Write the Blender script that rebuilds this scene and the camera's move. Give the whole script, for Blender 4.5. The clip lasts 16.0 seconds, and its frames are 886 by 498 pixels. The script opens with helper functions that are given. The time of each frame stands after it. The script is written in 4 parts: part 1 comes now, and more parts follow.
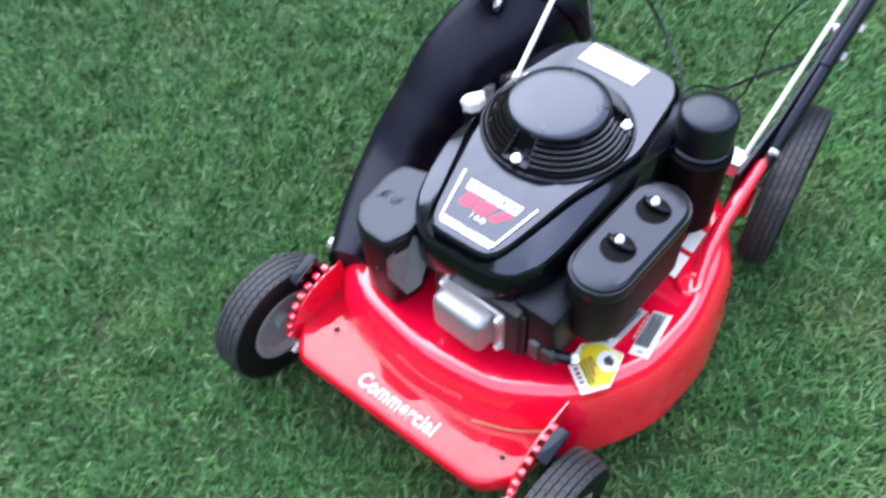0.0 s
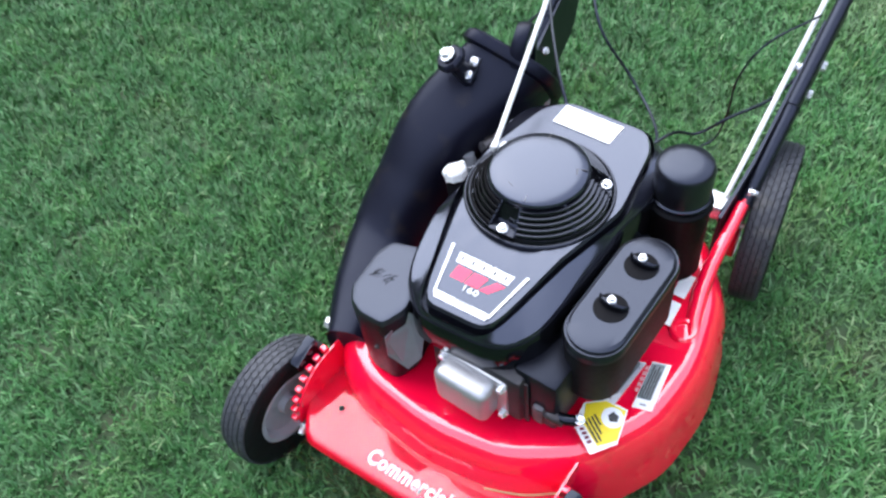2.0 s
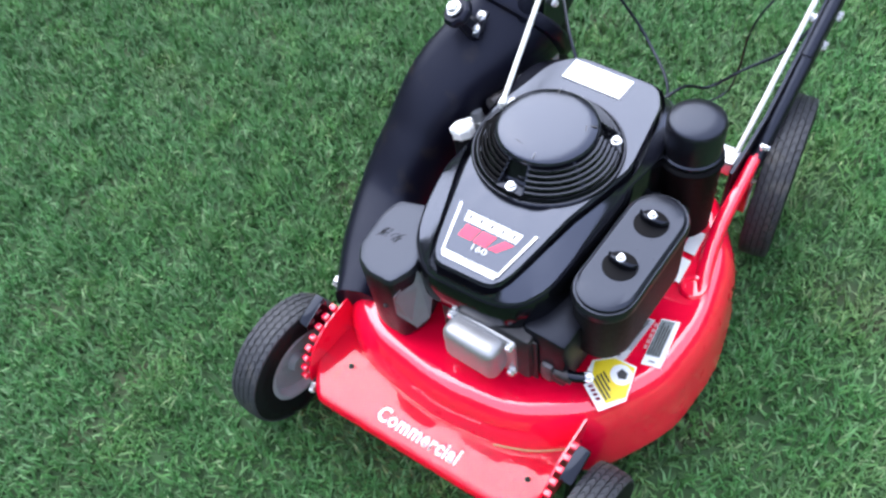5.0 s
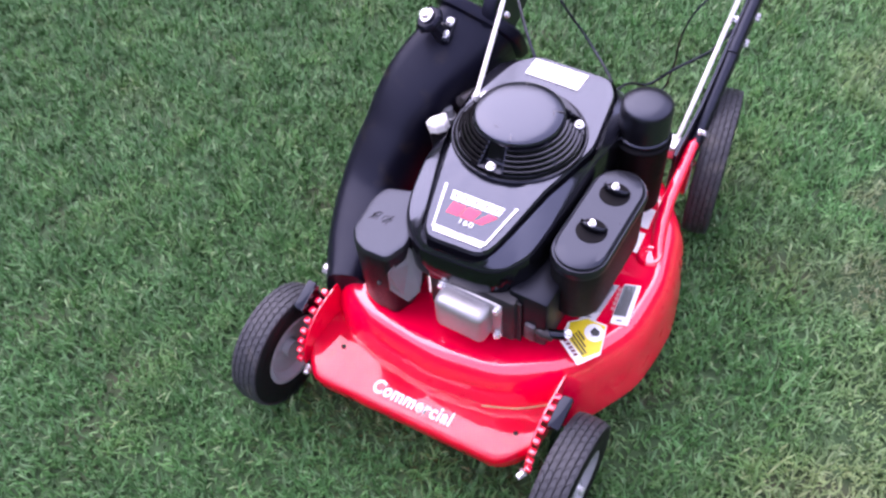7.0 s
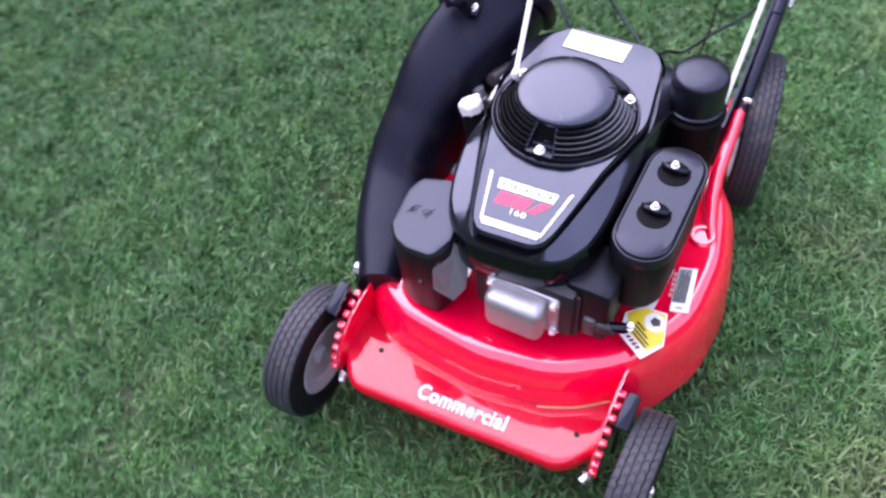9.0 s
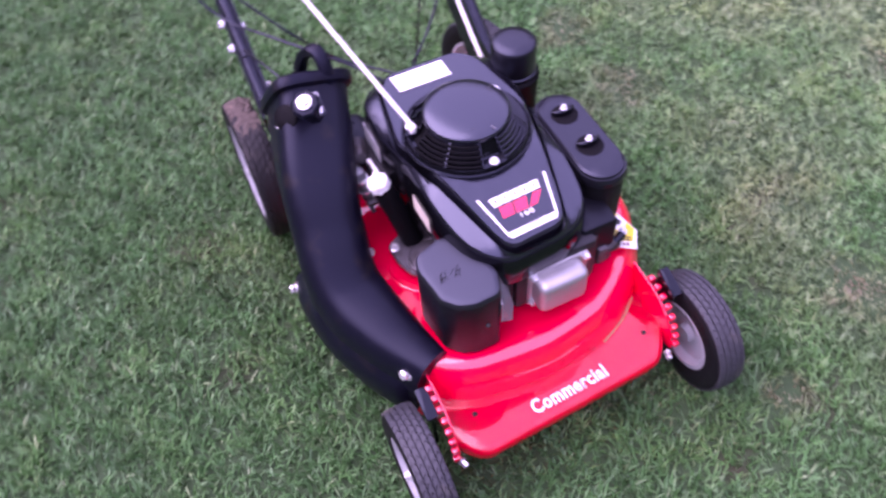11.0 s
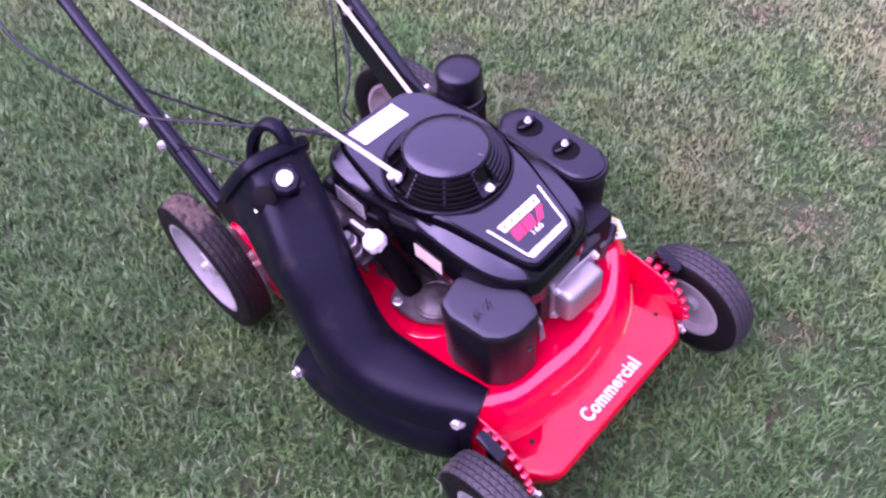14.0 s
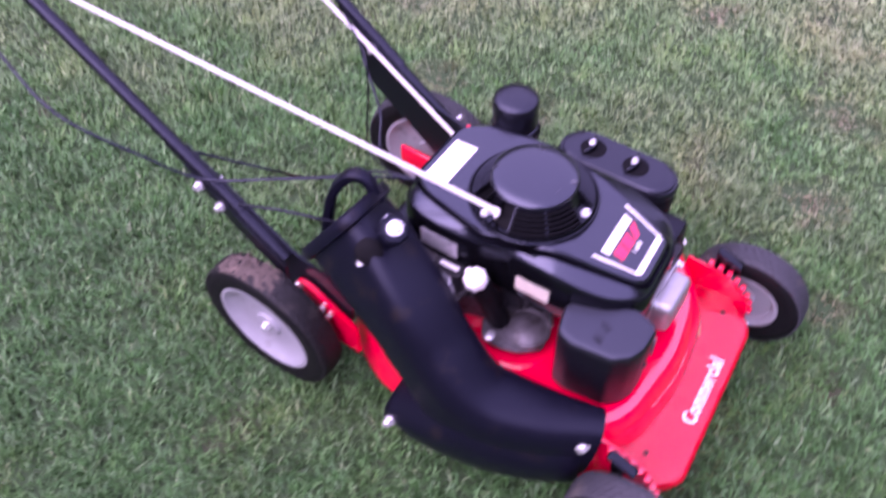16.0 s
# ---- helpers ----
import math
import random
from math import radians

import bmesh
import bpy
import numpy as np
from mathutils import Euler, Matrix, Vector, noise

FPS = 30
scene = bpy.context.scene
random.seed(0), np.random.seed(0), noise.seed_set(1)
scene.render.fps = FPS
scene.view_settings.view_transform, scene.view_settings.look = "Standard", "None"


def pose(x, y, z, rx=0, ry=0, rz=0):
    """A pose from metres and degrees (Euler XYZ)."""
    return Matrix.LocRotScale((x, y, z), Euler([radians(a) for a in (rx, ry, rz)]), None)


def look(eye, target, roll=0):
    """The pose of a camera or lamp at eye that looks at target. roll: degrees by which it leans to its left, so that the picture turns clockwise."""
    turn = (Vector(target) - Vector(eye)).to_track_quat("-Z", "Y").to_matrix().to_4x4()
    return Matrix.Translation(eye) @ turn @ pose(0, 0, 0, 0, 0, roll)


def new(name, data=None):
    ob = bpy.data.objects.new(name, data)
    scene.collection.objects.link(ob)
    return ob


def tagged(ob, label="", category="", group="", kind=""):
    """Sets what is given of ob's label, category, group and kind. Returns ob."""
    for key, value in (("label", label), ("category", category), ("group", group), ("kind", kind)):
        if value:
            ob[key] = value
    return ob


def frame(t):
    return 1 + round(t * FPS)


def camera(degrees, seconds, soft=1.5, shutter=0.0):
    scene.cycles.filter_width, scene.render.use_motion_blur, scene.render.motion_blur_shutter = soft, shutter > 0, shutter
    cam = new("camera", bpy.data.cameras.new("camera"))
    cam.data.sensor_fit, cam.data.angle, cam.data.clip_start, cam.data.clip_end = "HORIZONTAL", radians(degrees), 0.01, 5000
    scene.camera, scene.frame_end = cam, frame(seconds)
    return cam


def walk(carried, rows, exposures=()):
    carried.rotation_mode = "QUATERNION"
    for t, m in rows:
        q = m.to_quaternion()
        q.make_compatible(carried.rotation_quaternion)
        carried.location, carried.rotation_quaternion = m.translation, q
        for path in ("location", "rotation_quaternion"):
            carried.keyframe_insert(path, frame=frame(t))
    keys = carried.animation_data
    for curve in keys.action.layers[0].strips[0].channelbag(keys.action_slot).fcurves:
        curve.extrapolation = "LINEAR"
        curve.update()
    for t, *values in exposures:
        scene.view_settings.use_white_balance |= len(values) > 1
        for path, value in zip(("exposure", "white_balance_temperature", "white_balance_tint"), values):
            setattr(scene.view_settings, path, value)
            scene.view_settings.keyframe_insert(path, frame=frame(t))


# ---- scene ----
cam = camera(55.8, 16.0, soft=2.5, shutter=0.6)
PATH = [
    (0, (0.447, -0.661, 1.216), (-0.407, 0.189, -0.381), -4.4),
    (0.5, (0.427, -0.649, 1.231), (-0.383, 0.299, -0.333), -2.1),
    (1, (0.418, -0.643, 1.238), (-0.445, 0.288, -0.307), -6.3),
    (1.5, (0.417, -0.624, 1.242), (-0.421, 0.296, -0.323), -7.3),
    (2, (0.431, -0.638, 1.258), (-0.45, 0.281, -0.284), -8.8),
    (2.5, (0.434, -0.646, 1.258), (-0.442, 0.277, -0.286), -8.1),
    (3, (0.416, -0.642, 1.264), (-0.483, 0.259, -0.279), -8.9),
    (3.5, (0.386, -0.626, 1.263), (-0.464, 0.271, -0.31), -6.8),
    (4, (0.405, -0.617, 1.262), (-0.403, 0.298, -0.322), -5.6),
    (4.5, (0.414, -0.632, 1.264), (-0.401, 0.229, -0.348), -7.7),
    (5, (0.427, -0.63, 1.257), (-0.425, 0.202, -0.35), -10.7),
    (5.2, (0.428, -0.63, 1.248), (-0.422, 0.21, -0.355), -10.9),
    (7.3, (0.437, -0.809, 1.312), (-0.294, 0.214, -0.243), -5.3),
    (7.5, (0.451, -0.759, 1.305), (-0.339, 0.244, -0.234), -5.3),
    (8, (0.475, -0.742, 1.267), (-0.414, 0.176, -0.272), -4.8),
    (8.2, (0.471, -0.751, 1.254), (-0.405, 0.118, -0.32), -6.6),
    (10.3, (-0.186, -0.792, 1.283), (-0.028, 0.363, -0.342), -1.3),
    (10.5, (-0.25, -0.784, 1.308), (0.031, 0.386, -0.289), -1.3),
    (11, (-0.401, -0.83, 1.363), (0.052, 0.275, -0.241), -4.3),
    (11.3, (-0.411, -0.769, 1.356), (0.128, 0.295, -0.123), -5.4),
    (11.5, (-0.412, -0.708, 1.347), (0.18, 0.36, -0.238), -6.1),
    (12, (-0.409, -0.639, 1.332), (0.29, 0.315, -0.281), -6.0),
    (12.5, (-0.529, -0.564, 1.347), (0.282, 0.32, -0.253), -5.4),
    (13, (-0.605, -0.584, 1.367), (0.168, 0.325, -0.238), -7.3),
    (13.5, (-0.59, -0.645, 1.362), (0.229, 0.267, -0.219), -4.7),
    (14, (-0.589, -0.663, 1.36), (0.197, 0.283, -0.218), -6.0),
    (14.3, (-0.586, -0.665, 1.343), (0.149, 0.167, -0.199), -4.0),
    (14.5, (-0.584, -0.666, 1.335), (0.194, 0.225, -0.278), -2.8),
    (14.8, (-0.589, -0.664, 1.356), (0.162, 0.203, -0.159), -5.2),
    (15, (-0.6, -0.659, 1.37), (0.139, 0.325, -0.206), -6.6),
    (15.2, (-0.619, -0.633, 1.372), (0.067, 0.352, -0.100), -5.8),
    (15.5, (-0.667, -0.55, 1.374), (0.145, 0.439, -0.162), -4.1),
    (15.8, (-0.737, -0.448, 1.386), (0.206, 0.329, -0.068), -2.6),
    (16, (-0.791, -0.377, 1.398), (0.211, 0.344, -0.176), -1.8),
]
EXPOSURES = [(0, 1.75, 6250, 3), (5.2, 1.75, 6250, 4), (7.5, 1.77, 6350, 36), (8.2, 1.71, 6250, 26), (10.3, 1.69, 6200, 41), (11.5, 1.70, 6150, 80), (15, 1.66, 6200, 82), (16, 1.63, 6150, 72)]
walk(cam, [(t, look(eye, target, roll)) for t, eye, target, roll in PATH], EXPOSURES)

# ---- light ----
world = bpy.data.worlds.new("evening_sky")
scene.world = world
world.use_nodes = True
SKY_EL, SKY_ROT = radians(50), radians(-64)
wn = world.node_tree
bg = wn.nodes["Background"]
sky = wn.nodes.new("ShaderNodeTexSky")
sky.sky_type, sky.sun_disc, sky.sun_elevation, sky.sun_rotation = "NISHITA", False, SKY_EL, SKY_ROT
haze = wn.nodes.new("ShaderNodeMix")
haze.data_type = "RGBA"
haze.inputs["Factor"].default_value = 0.6
haze.inputs["B"].default_value = (7.2, 7.2, 9.2, 1)
wn.links.new(sky.outputs["Color"], haze.inputs["A"])
wn.links.new(haze.outputs["Result"], bg.inputs["Color"])
bg.inputs["Strength"].default_value = 0.12
sun = new("sun", bpy.data.lights.new("sun", "SUN"))
sun.data.energy, sun.data.angle, sun.data.color = 1.6, radians(82), (1.0, 0.94, 0.95)
sun.matrix_world = look((0, 0, 0), (-math.sin(SKY_ROT) * math.cos(SKY_EL), -math.cos(SKY_ROT) * math.cos(SKY_EL), -math.sin(SKY_EL)))


# ---- materials ----
def material(name, color, rough=0.5, metal=0.0, vary=0.12, scale=60.0, bump=0.0, bump_scale=400.0, coat=0.0, second=None, amount=0.5, second_scale=8.0, spec=0.5, rough_vary=0.1, sheen=None, coat_rough=0.08, coat_ior=1.5):
    """A principled surface with tone variation, an optional second colour in blotches, fine relief and uneven gloss."""
    m = bpy.data.materials.new(name)
    m.use_nodes = True
    nt = m.node_tree
    nodes, links = nt.nodes, nt.links
    p = nodes["Principled BSDF"]
    p.inputs["Metallic"].default_value = metal
    p.inputs["Coat Weight"].default_value = coat
    p.inputs["Coat Roughness"].default_value, p.inputs["Coat IOR"].default_value = coat_rough, coat_ior
    p.inputs["Specular IOR Level"].default_value = spec
    if sheen:
        p.inputs["Specular Tint"].default_value = (*sheen, 1)
    tc = nodes.new("ShaderNodeTexCoord")
    n1 = nodes.new("ShaderNodeTexNoise")
    n1.inputs["Scale"].default_value, n1.inputs["Detail"].default_value = scale, 4
    links.new(tc.outputs["Object"], n1.inputs["Vector"])
    mix = nodes.new("ShaderNodeMix")
    mix.data_type = "RGBA"
    mix.inputs["A"].default_value = (*[c * (1 - vary) for c in color], 1)
    mix.inputs["B"].default_value = (*[min(1, c * (1 + vary)) for c in color], 1)
    links.new(n1.outputs["Fac"], mix.inputs["Factor"])
    out = mix.outputs["Result"]
    if second:
        n2 = nodes.new("ShaderNodeTexNoise")
        n2.inputs["Scale"].default_value, n2.inputs["Detail"].default_value = second_scale, 6
        links.new(tc.outputs["Object"], n2.inputs["Vector"])
        ramp = nodes.new("ShaderNodeMapRange")
        ramp.inputs["From Min"].default_value, ramp.inputs["From Max"].default_value = 1 - amount, 1.15 - amount
        links.new(n2.outputs["Fac"], ramp.inputs["Value"])
        mix2 = nodes.new("ShaderNodeMix")
        mix2.data_type = "RGBA"
        links.new(ramp.outputs["Result"], mix2.inputs["Factor"])
        links.new(out, mix2.inputs["A"])
        mix2.inputs["B"].default_value = (*second, 1)
        out = mix2.outputs["Result"]
    links.new(out, p.inputs["Base Color"])
    rr = nodes.new("ShaderNodeMapRange")
    rr.inputs["To Min"].default_value, rr.inputs["To Max"].default_value = max(0.02, rough - rough_vary), min(1, rough + rough_vary)
    links.new(n1.outputs["Fac"], rr.inputs["Value"])
    links.new(rr.outputs["Result"], p.inputs["Roughness"])
    if bump:
        n3 = nodes.new("ShaderNodeTexNoise")
        n3.inputs["Scale"].default_value, n3.inputs["Detail"].default_value = bump_scale, 3
        links.new(tc.outputs["Object"], n3.inputs["Vector"])
        b = nodes.new("ShaderNodeBump")
        b.inputs["Strength"].default_value, b.inputs["Distance"].default_value = bump, 0.002
        links.new(n3.outputs["Fac"], b.inputs["Height"])
        links.new(b.outputs["Normal"], p.inputs["Normal"])
    return m


LILAC = (0.69, 0.77, 1.0)
RED = material("red_paint", (0.92, 0.001, 0.040), 0.3, vary=0.05, scale=25, coat=1.0, coat_ior=2.0, coat_rough=0.03, spec=0.08, bump=0.012, bump_scale=120, second=(0.74, 0.003, 0.012), amount=0.36, second_scale=14)
HOOD = material("black_hood_plastic", (0.005, 0.005, 0.008), 0.24, sheen=LILAC, vary=0.15, scale=300, bump=0.04, bump_scale=900, rough_vary=0.05, spec=0.95, coat=0.13, coat_rough=0.2, coat_ior=1.62)
GLOSS = material("gloss_black_plastic", (0.003, 0.003, 0.004), 0.12, sheen=LILAC, spec=0.42, vary=0.2, scale=120)
MATT = material("matt_black_plastic", (0.004, 0.004, 0.006), 0.42, sheen=LILAC, spec=0.32, vary=0.2, scale=250, bump=0.12, bump_scale=700)
SATIN = material("satin_black_plastic", (0.005, 0.005, 0.007), 0.32, sheen=LILAC, spec=0.62, vary=0.2, scale=250, bump=0.08, bump_scale=700)
CHUTE = material("black_chute_plastic", (0.0045, 0.0045, 0.010), 0.40, sheen=LILAC, spec=0.24, vary=0.2, scale=80, bump=0.04, bump_scale=300, second=(0.016, 0.013, 0.013), amount=0.40, second_scale=24)
GUARD_SHEEN = material("guard_plastic_with_sheen", (0.006, 0.006, 0.008), 0.40, sheen=LILAC, spec=0.75, vary=0.2, scale=250, bump=0.10, bump_scale=700)
DARK = material("dark_engine_metal", (0.018, 0.018, 0.022), 0.5, metal=0.3, vary=0.3, scale=90, bump=0.15, bump_scale=260, second=(0.06, 0.055, 0.055), amount=0.4, second_scale=45)
CAST = material("grimy_cast_metal", (0.105, 0.10, 0.11), 0.45, metal=0.5, vary=0.4, scale=70, bump=0.3, bump_scale=220, second=(0.045, 0.04, 0.04), amount=0.52, second_scale=38)
TUBE = material("black_painted_steel", (0.005, 0.005, 0.008), 0.33, sheen=LILAC, vary=0.2, scale=120, bump=0.03)
RUBBER = material("tyre_rubber", (0.034, 0.036, 0.043), 0.62, vary=0.25, scale=130, bump=0.2, bump_scale=350, second=(0.085, 0.08, 0.072), amount=0.42, second_scale=18)
WORN = material("worn_tyre_rubber", (0.011, 0.011, 0.012), 0.6, spec=0.3, vary=0.3, scale=120, bump=0.15, bump_scale=350, second=(0.04, 0.036, 0.032), amount=0.40, second_scale=16)
DULL = material("dull_black_plastic", (0.005, 0.005, 0.006), 0.55, spec=0.06, vary=0.2, scale=150, bump=0.1)
RUBBER_DARK = material("sidewall_rubber", (0.006, 0.006, 0.007), 0.6, spec=0.2, vary=0.25, scale=130, bump=0.1)
RIM = material("grey_painted_rim", (0.30, 0.31, 0.33), 0.45, vary=0.12, scale=40, second=(0.17, 0.17, 0.16), amount=0.38, second_scale=25)
ALU = material("cast_aluminium", (0.40, 0.40, 0.41), 0.42, metal=0.7, vary=0.12, scale=90, bump=0.12, bump_scale=450)
STEEL = material("dull_grey_steel", (0.20, 0.21, 0.23), 0.48, metal=0.4, vary=0.15, scale=60)
ZINC = material("zinc_bolt", (0.82, 0.83, 0.85), 0.25, metal=0.7, vary=0.1, scale=400)
WHITE = material("white_plastic", (0.82, 0.82, 0.80), 0.4, vary=0.05, scale=80)
ROPE = material("white_rope", (0.80, 0.80, 0.76), 0.8, vary=0.15, scale=900, bump=0.5, bump_scale=1200)
PAPER = material("white_label", (0.83, 0.83, 0.80), 0.35, vary=0.04, scale=70)
SILVER = material("silver_label", (0.62, 0.61, 0.63), 0.35, metal=0.4, vary=0.12, scale=200, second=(0.28, 0.27, 0.27), amount=0.42, second_scale=120)
CREAM = material("cream_label", (0.66, 0.60, 0.50), 0.4, vary=0.06, scale=100)
GREY = material("grey_print", (0.16, 0.16, 0.17), 0.5, vary=0.1)
PRINT = material("grey_green_print", (0.16, 0.19, 0.19), 0.4, vary=0.25, scale=180, second=(0.33, 0.35, 0.35), amount=0.45, second_scale=220)
INK = material("black_print", (0.02, 0.02, 0.02), 0.4, vary=0.1)
PANEL = material("label_panel_black", (0.012, 0.012, 0.014), 0.3, vary=0.1)
LOGO_RED = material("red_print", (0.72, 0.03, 0.09), 0.4, vary=0.05)
PALE_RED = material("pale_red_print", (0.75, 0.30, 0.30), 0.4, vary=0.1)
MAROON = material("maroon_print", (0.16, 0.012, 0.03), 0.4, vary=0.1)
YELLOW = material("yellow_label", (0.80, 0.62, 0.02), 0.4, vary=0.05)
MUD = material("dried_mud", (0.080, 0.062, 0.050), 0.95, vary=0.45, scale=120, bump=0.8, bump_scale=200, second=(0.17, 0.125, 0.095), amount=0.36, second_scale=26)
TAN = material("scraped_edge", (0.55, 0.30, 0.16), 0.6, vary=0.2, scale=200)


# ---- mesh tools ----
def finish(ob, smooth=True, angle=40):
    if smooth:
        for f in ob.data.polygons:
            f.use_smooth = True
        ob.data.set_sharp_from_angle(angle=radians(angle))
    return ob


def part(name, bm, mat, parent=None, label="", smooth=True, angle=40):
    """One mesh object from a bmesh, under its thing or part."""
    bmesh.ops.recalc_face_normals(bm, faces=bm.faces)
    me = bpy.data.meshes.new(name)
    bm.to_mesh(me)
    bm.free()
    me.materials.append(mat)
    ob = new(name, me)
    ob.parent = parent
    return tagged(finish(ob, smooth, angle), label)


def radial(poly, n=96, smooth=2, centre=(0, 0)):
    """A closed outline of n points round centre, along rays, from a polygon's corners, its corners softened."""
    cx, cy = centre
    radii = []
    for i in range(n):
        a = 2 * math.pi * i / n
        dx, dy = math.cos(a), math.sin(a)
        best = 0.0
        for (x1, y1), (x2, y2) in zip(poly, poly[1:] + poly[:1]):
            ex, ey, px, py = x2 - x1, y2 - y1, x1 - cx, y1 - cy
            det = ex * dy - ey * dx
            if abs(det) < 1e-12:
                continue
            s = (ex * py - ey * px) / det
            u = (dx * py - dy * px) / det
            if s > 0 and -1e-6 <= u <= 1 + 1e-6:
                best = max(best, s)
        radii.append(best)
    for _ in range(smooth):
        radii = [(radii[i - 1] + 2 * radii[i] + radii[(i + 1) % n]) / 4 for i in range(n)]
    return [(cx + r * math.cos(2 * math.pi * i / n), cy + r * math.sin(2 * math.pi * i / n)) for i, r in enumerate(radii)]


def shrink(loop, d, centre=(0, 0)):
    out = []
    for x, y in loop:
        r = math.hypot(x - centre[0], y - centre[1])
        k = max(0.02, (r - d) / r)
        out.append((centre[0] + (x - centre[0]) * k, centre[1] + (y - centre[1]) * k))
    return out


def loft(bm, loops, cap0=True, cap1=True, closed=True):
    """Skins closed loops of 3D points, all with one count."""
    rows = [[bm.verts.new(p) for p in loop] for loop in loops]
    n = len(rows[0])
    for a, b in zip(rows, rows[1:]):
        for i in range(n if closed else n - 1):
            j = (i + 1) % n
            bm.faces.new((a[i], a[j], b[j], b[i]))
    if cap0:
        bm.faces.new(rows[0][::-1])
    if cap1:
        bm.faces.new(rows[-1])
    return bm


def level(loop, z):
    return [(x, y, z(x, y) if callable(z) else z) for x, y in loop]


def box(bm, lo, hi, bevel=0.0, seg=2, m=None):
    made = bmesh.ops.create_cube(bm, size=1.0)["verts"]
    for v in made:
        v.co = Vector([lo[k] + (v.co[k] + 0.5) * (hi[k] - lo[k]) for k in range(3)])
    if bevel:
        edges = {e for v in made for e in v.link_edges}
        made = bmesh.ops.bevel(bm, geom=list(edges), offset=bevel, segments=seg, affect="EDGES", profile=0.5)["verts"]
    if m is not None:
        bmesh.ops.transform(bm, matrix=m, verts=made)
    return bm


def frames_along(points):
    pts = [Vector(p) for p in points]
    tang = [(pts[min(i + 1, len(pts) - 1)] - pts[max(i - 1, 0)]).normalized() for i in range(len(pts))]
    return pts, tang


def curve_points(points, steps=8):
    """A smooth path through the points."""
    p = [Vector(q) for q in points]
    p = [2 * p[0] - p[1]] + p + [2 * p[-1] - p[-2]]
    out = []
    for i in range(1, len(p) - 2):
        for s in range(steps):
            t = s / steps
            out.append(0.5 * (2 * p[i] + (p[i + 1] - p[i - 1]) * t + (2 * p[i - 1] - 5 * p[i] + 4 * p[i + 1] - p[i + 2]) * t * t + (3 * p[i] - p[i - 1] - 3 * p[i + 1] + p[i + 2]) * t ** 3))
    return out + [p[-2]]


def tube(bm, points, r, n=12, smooth=0, cap=True):
    """A round tube along a path; r is one radius, or one for each point."""
    pts, tang = frames_along(curve_points(points, smooth) if smooth else points)
    up = Vector((0, 0, 1)) if abs(tang[0].z) < 0.9 else Vector((1, 0, 0))
    loops = []
    for i, (p, t) in enumerate(zip(pts, tang)):
        side = t.cross(up).normalized()
        up = side.cross(t).normalized()
        q = r[i] if isinstance(r, (list, tuple)) else r
        loops.append([p + (side * math.cos(2 * math.pi * k / n) + up * math.sin(2 * math.pi * k / n)) * q for k in range(n)])
    return loft(bm, loops, cap, cap)


def revolve(bm, profile, n=48, m=None, axis="Z", cap0=True, cap1=True):
    """Turns a profile of (radius, height) round an axis."""
    loops = []
    for r, h in profile:
        ring = []
        for k in range(n):
            a = 2 * math.pi * k / n
            p = Vector((r * math.cos(a), r * math.sin(a), h)) if axis == "Z" else Vector((h, r * math.cos(a), r * math.sin(a)))
            ring.append(m @ p if m is not None else p)
        loops.append(ring)
    return loft(bm, loops, cap0, cap1)


def bolt(at, along, parent, r=0.007, h=0.006, name="bolt", mat=None):
    """A hexagon bolt head with a flange, its top towards along."""
    bm = bmesh.new()
    q = Vector(along).to_track_quat("Z", "Y").to_matrix().to_4x4()
    m = Matrix.Translation(at) @ q
    revolve(bm, [(r * 1.25, -0.002), (r * 1.25, 0.001), (r, 0.0015)], 16, m)
    revolve(bm, [(r * 0.95, 0.001), (r * 0.95, h * 0.8), (r * 0.75, h)], 6, m)
    return part(name, bm, mat or ZINC, parent, smooth=False)


def flat(name, corners, mat, parent, thick=0.0008, label="", lift=0.0):
    """A thin sticker over a flat polygon."""
    pts = [Vector(c) for c in corners]
    normal = (pts[1] - pts[0]).cross(pts[2] - pts[1]).normalized()
    if normal.z < -1e-3 or (abs(normal.z) < 1e-3 and normal.x > 0):
        normal = -normal
    bm = bmesh.new()
    loft(bm, [[p + normal * lift for p in pts], [p + normal * (lift + thick) for p in pts]])
    return part(name, bm, mat, parent, label, smooth=False)


def on_quad(q, u, v):
    """A point of the quad a, b, c, d at the shares u (a to b) and v (a to d)."""
    a, b, c, d = [Vector(p) for p in q]
    return (a.lerp(b, u)).lerp(d.lerp(c, u), v)


def bar_on(q, u0, v0, u1, v1, mat, parent, name="print_bar", lift=0.0009, slant=0.0):
    return flat(name, [on_quad(q, u0, v0), on_quad(q, u1, v0), on_quad(q, u1 + slant, v1), on_quad(q, u0 + slant, v1)], mat, parent, 0.0005, lift=lift)


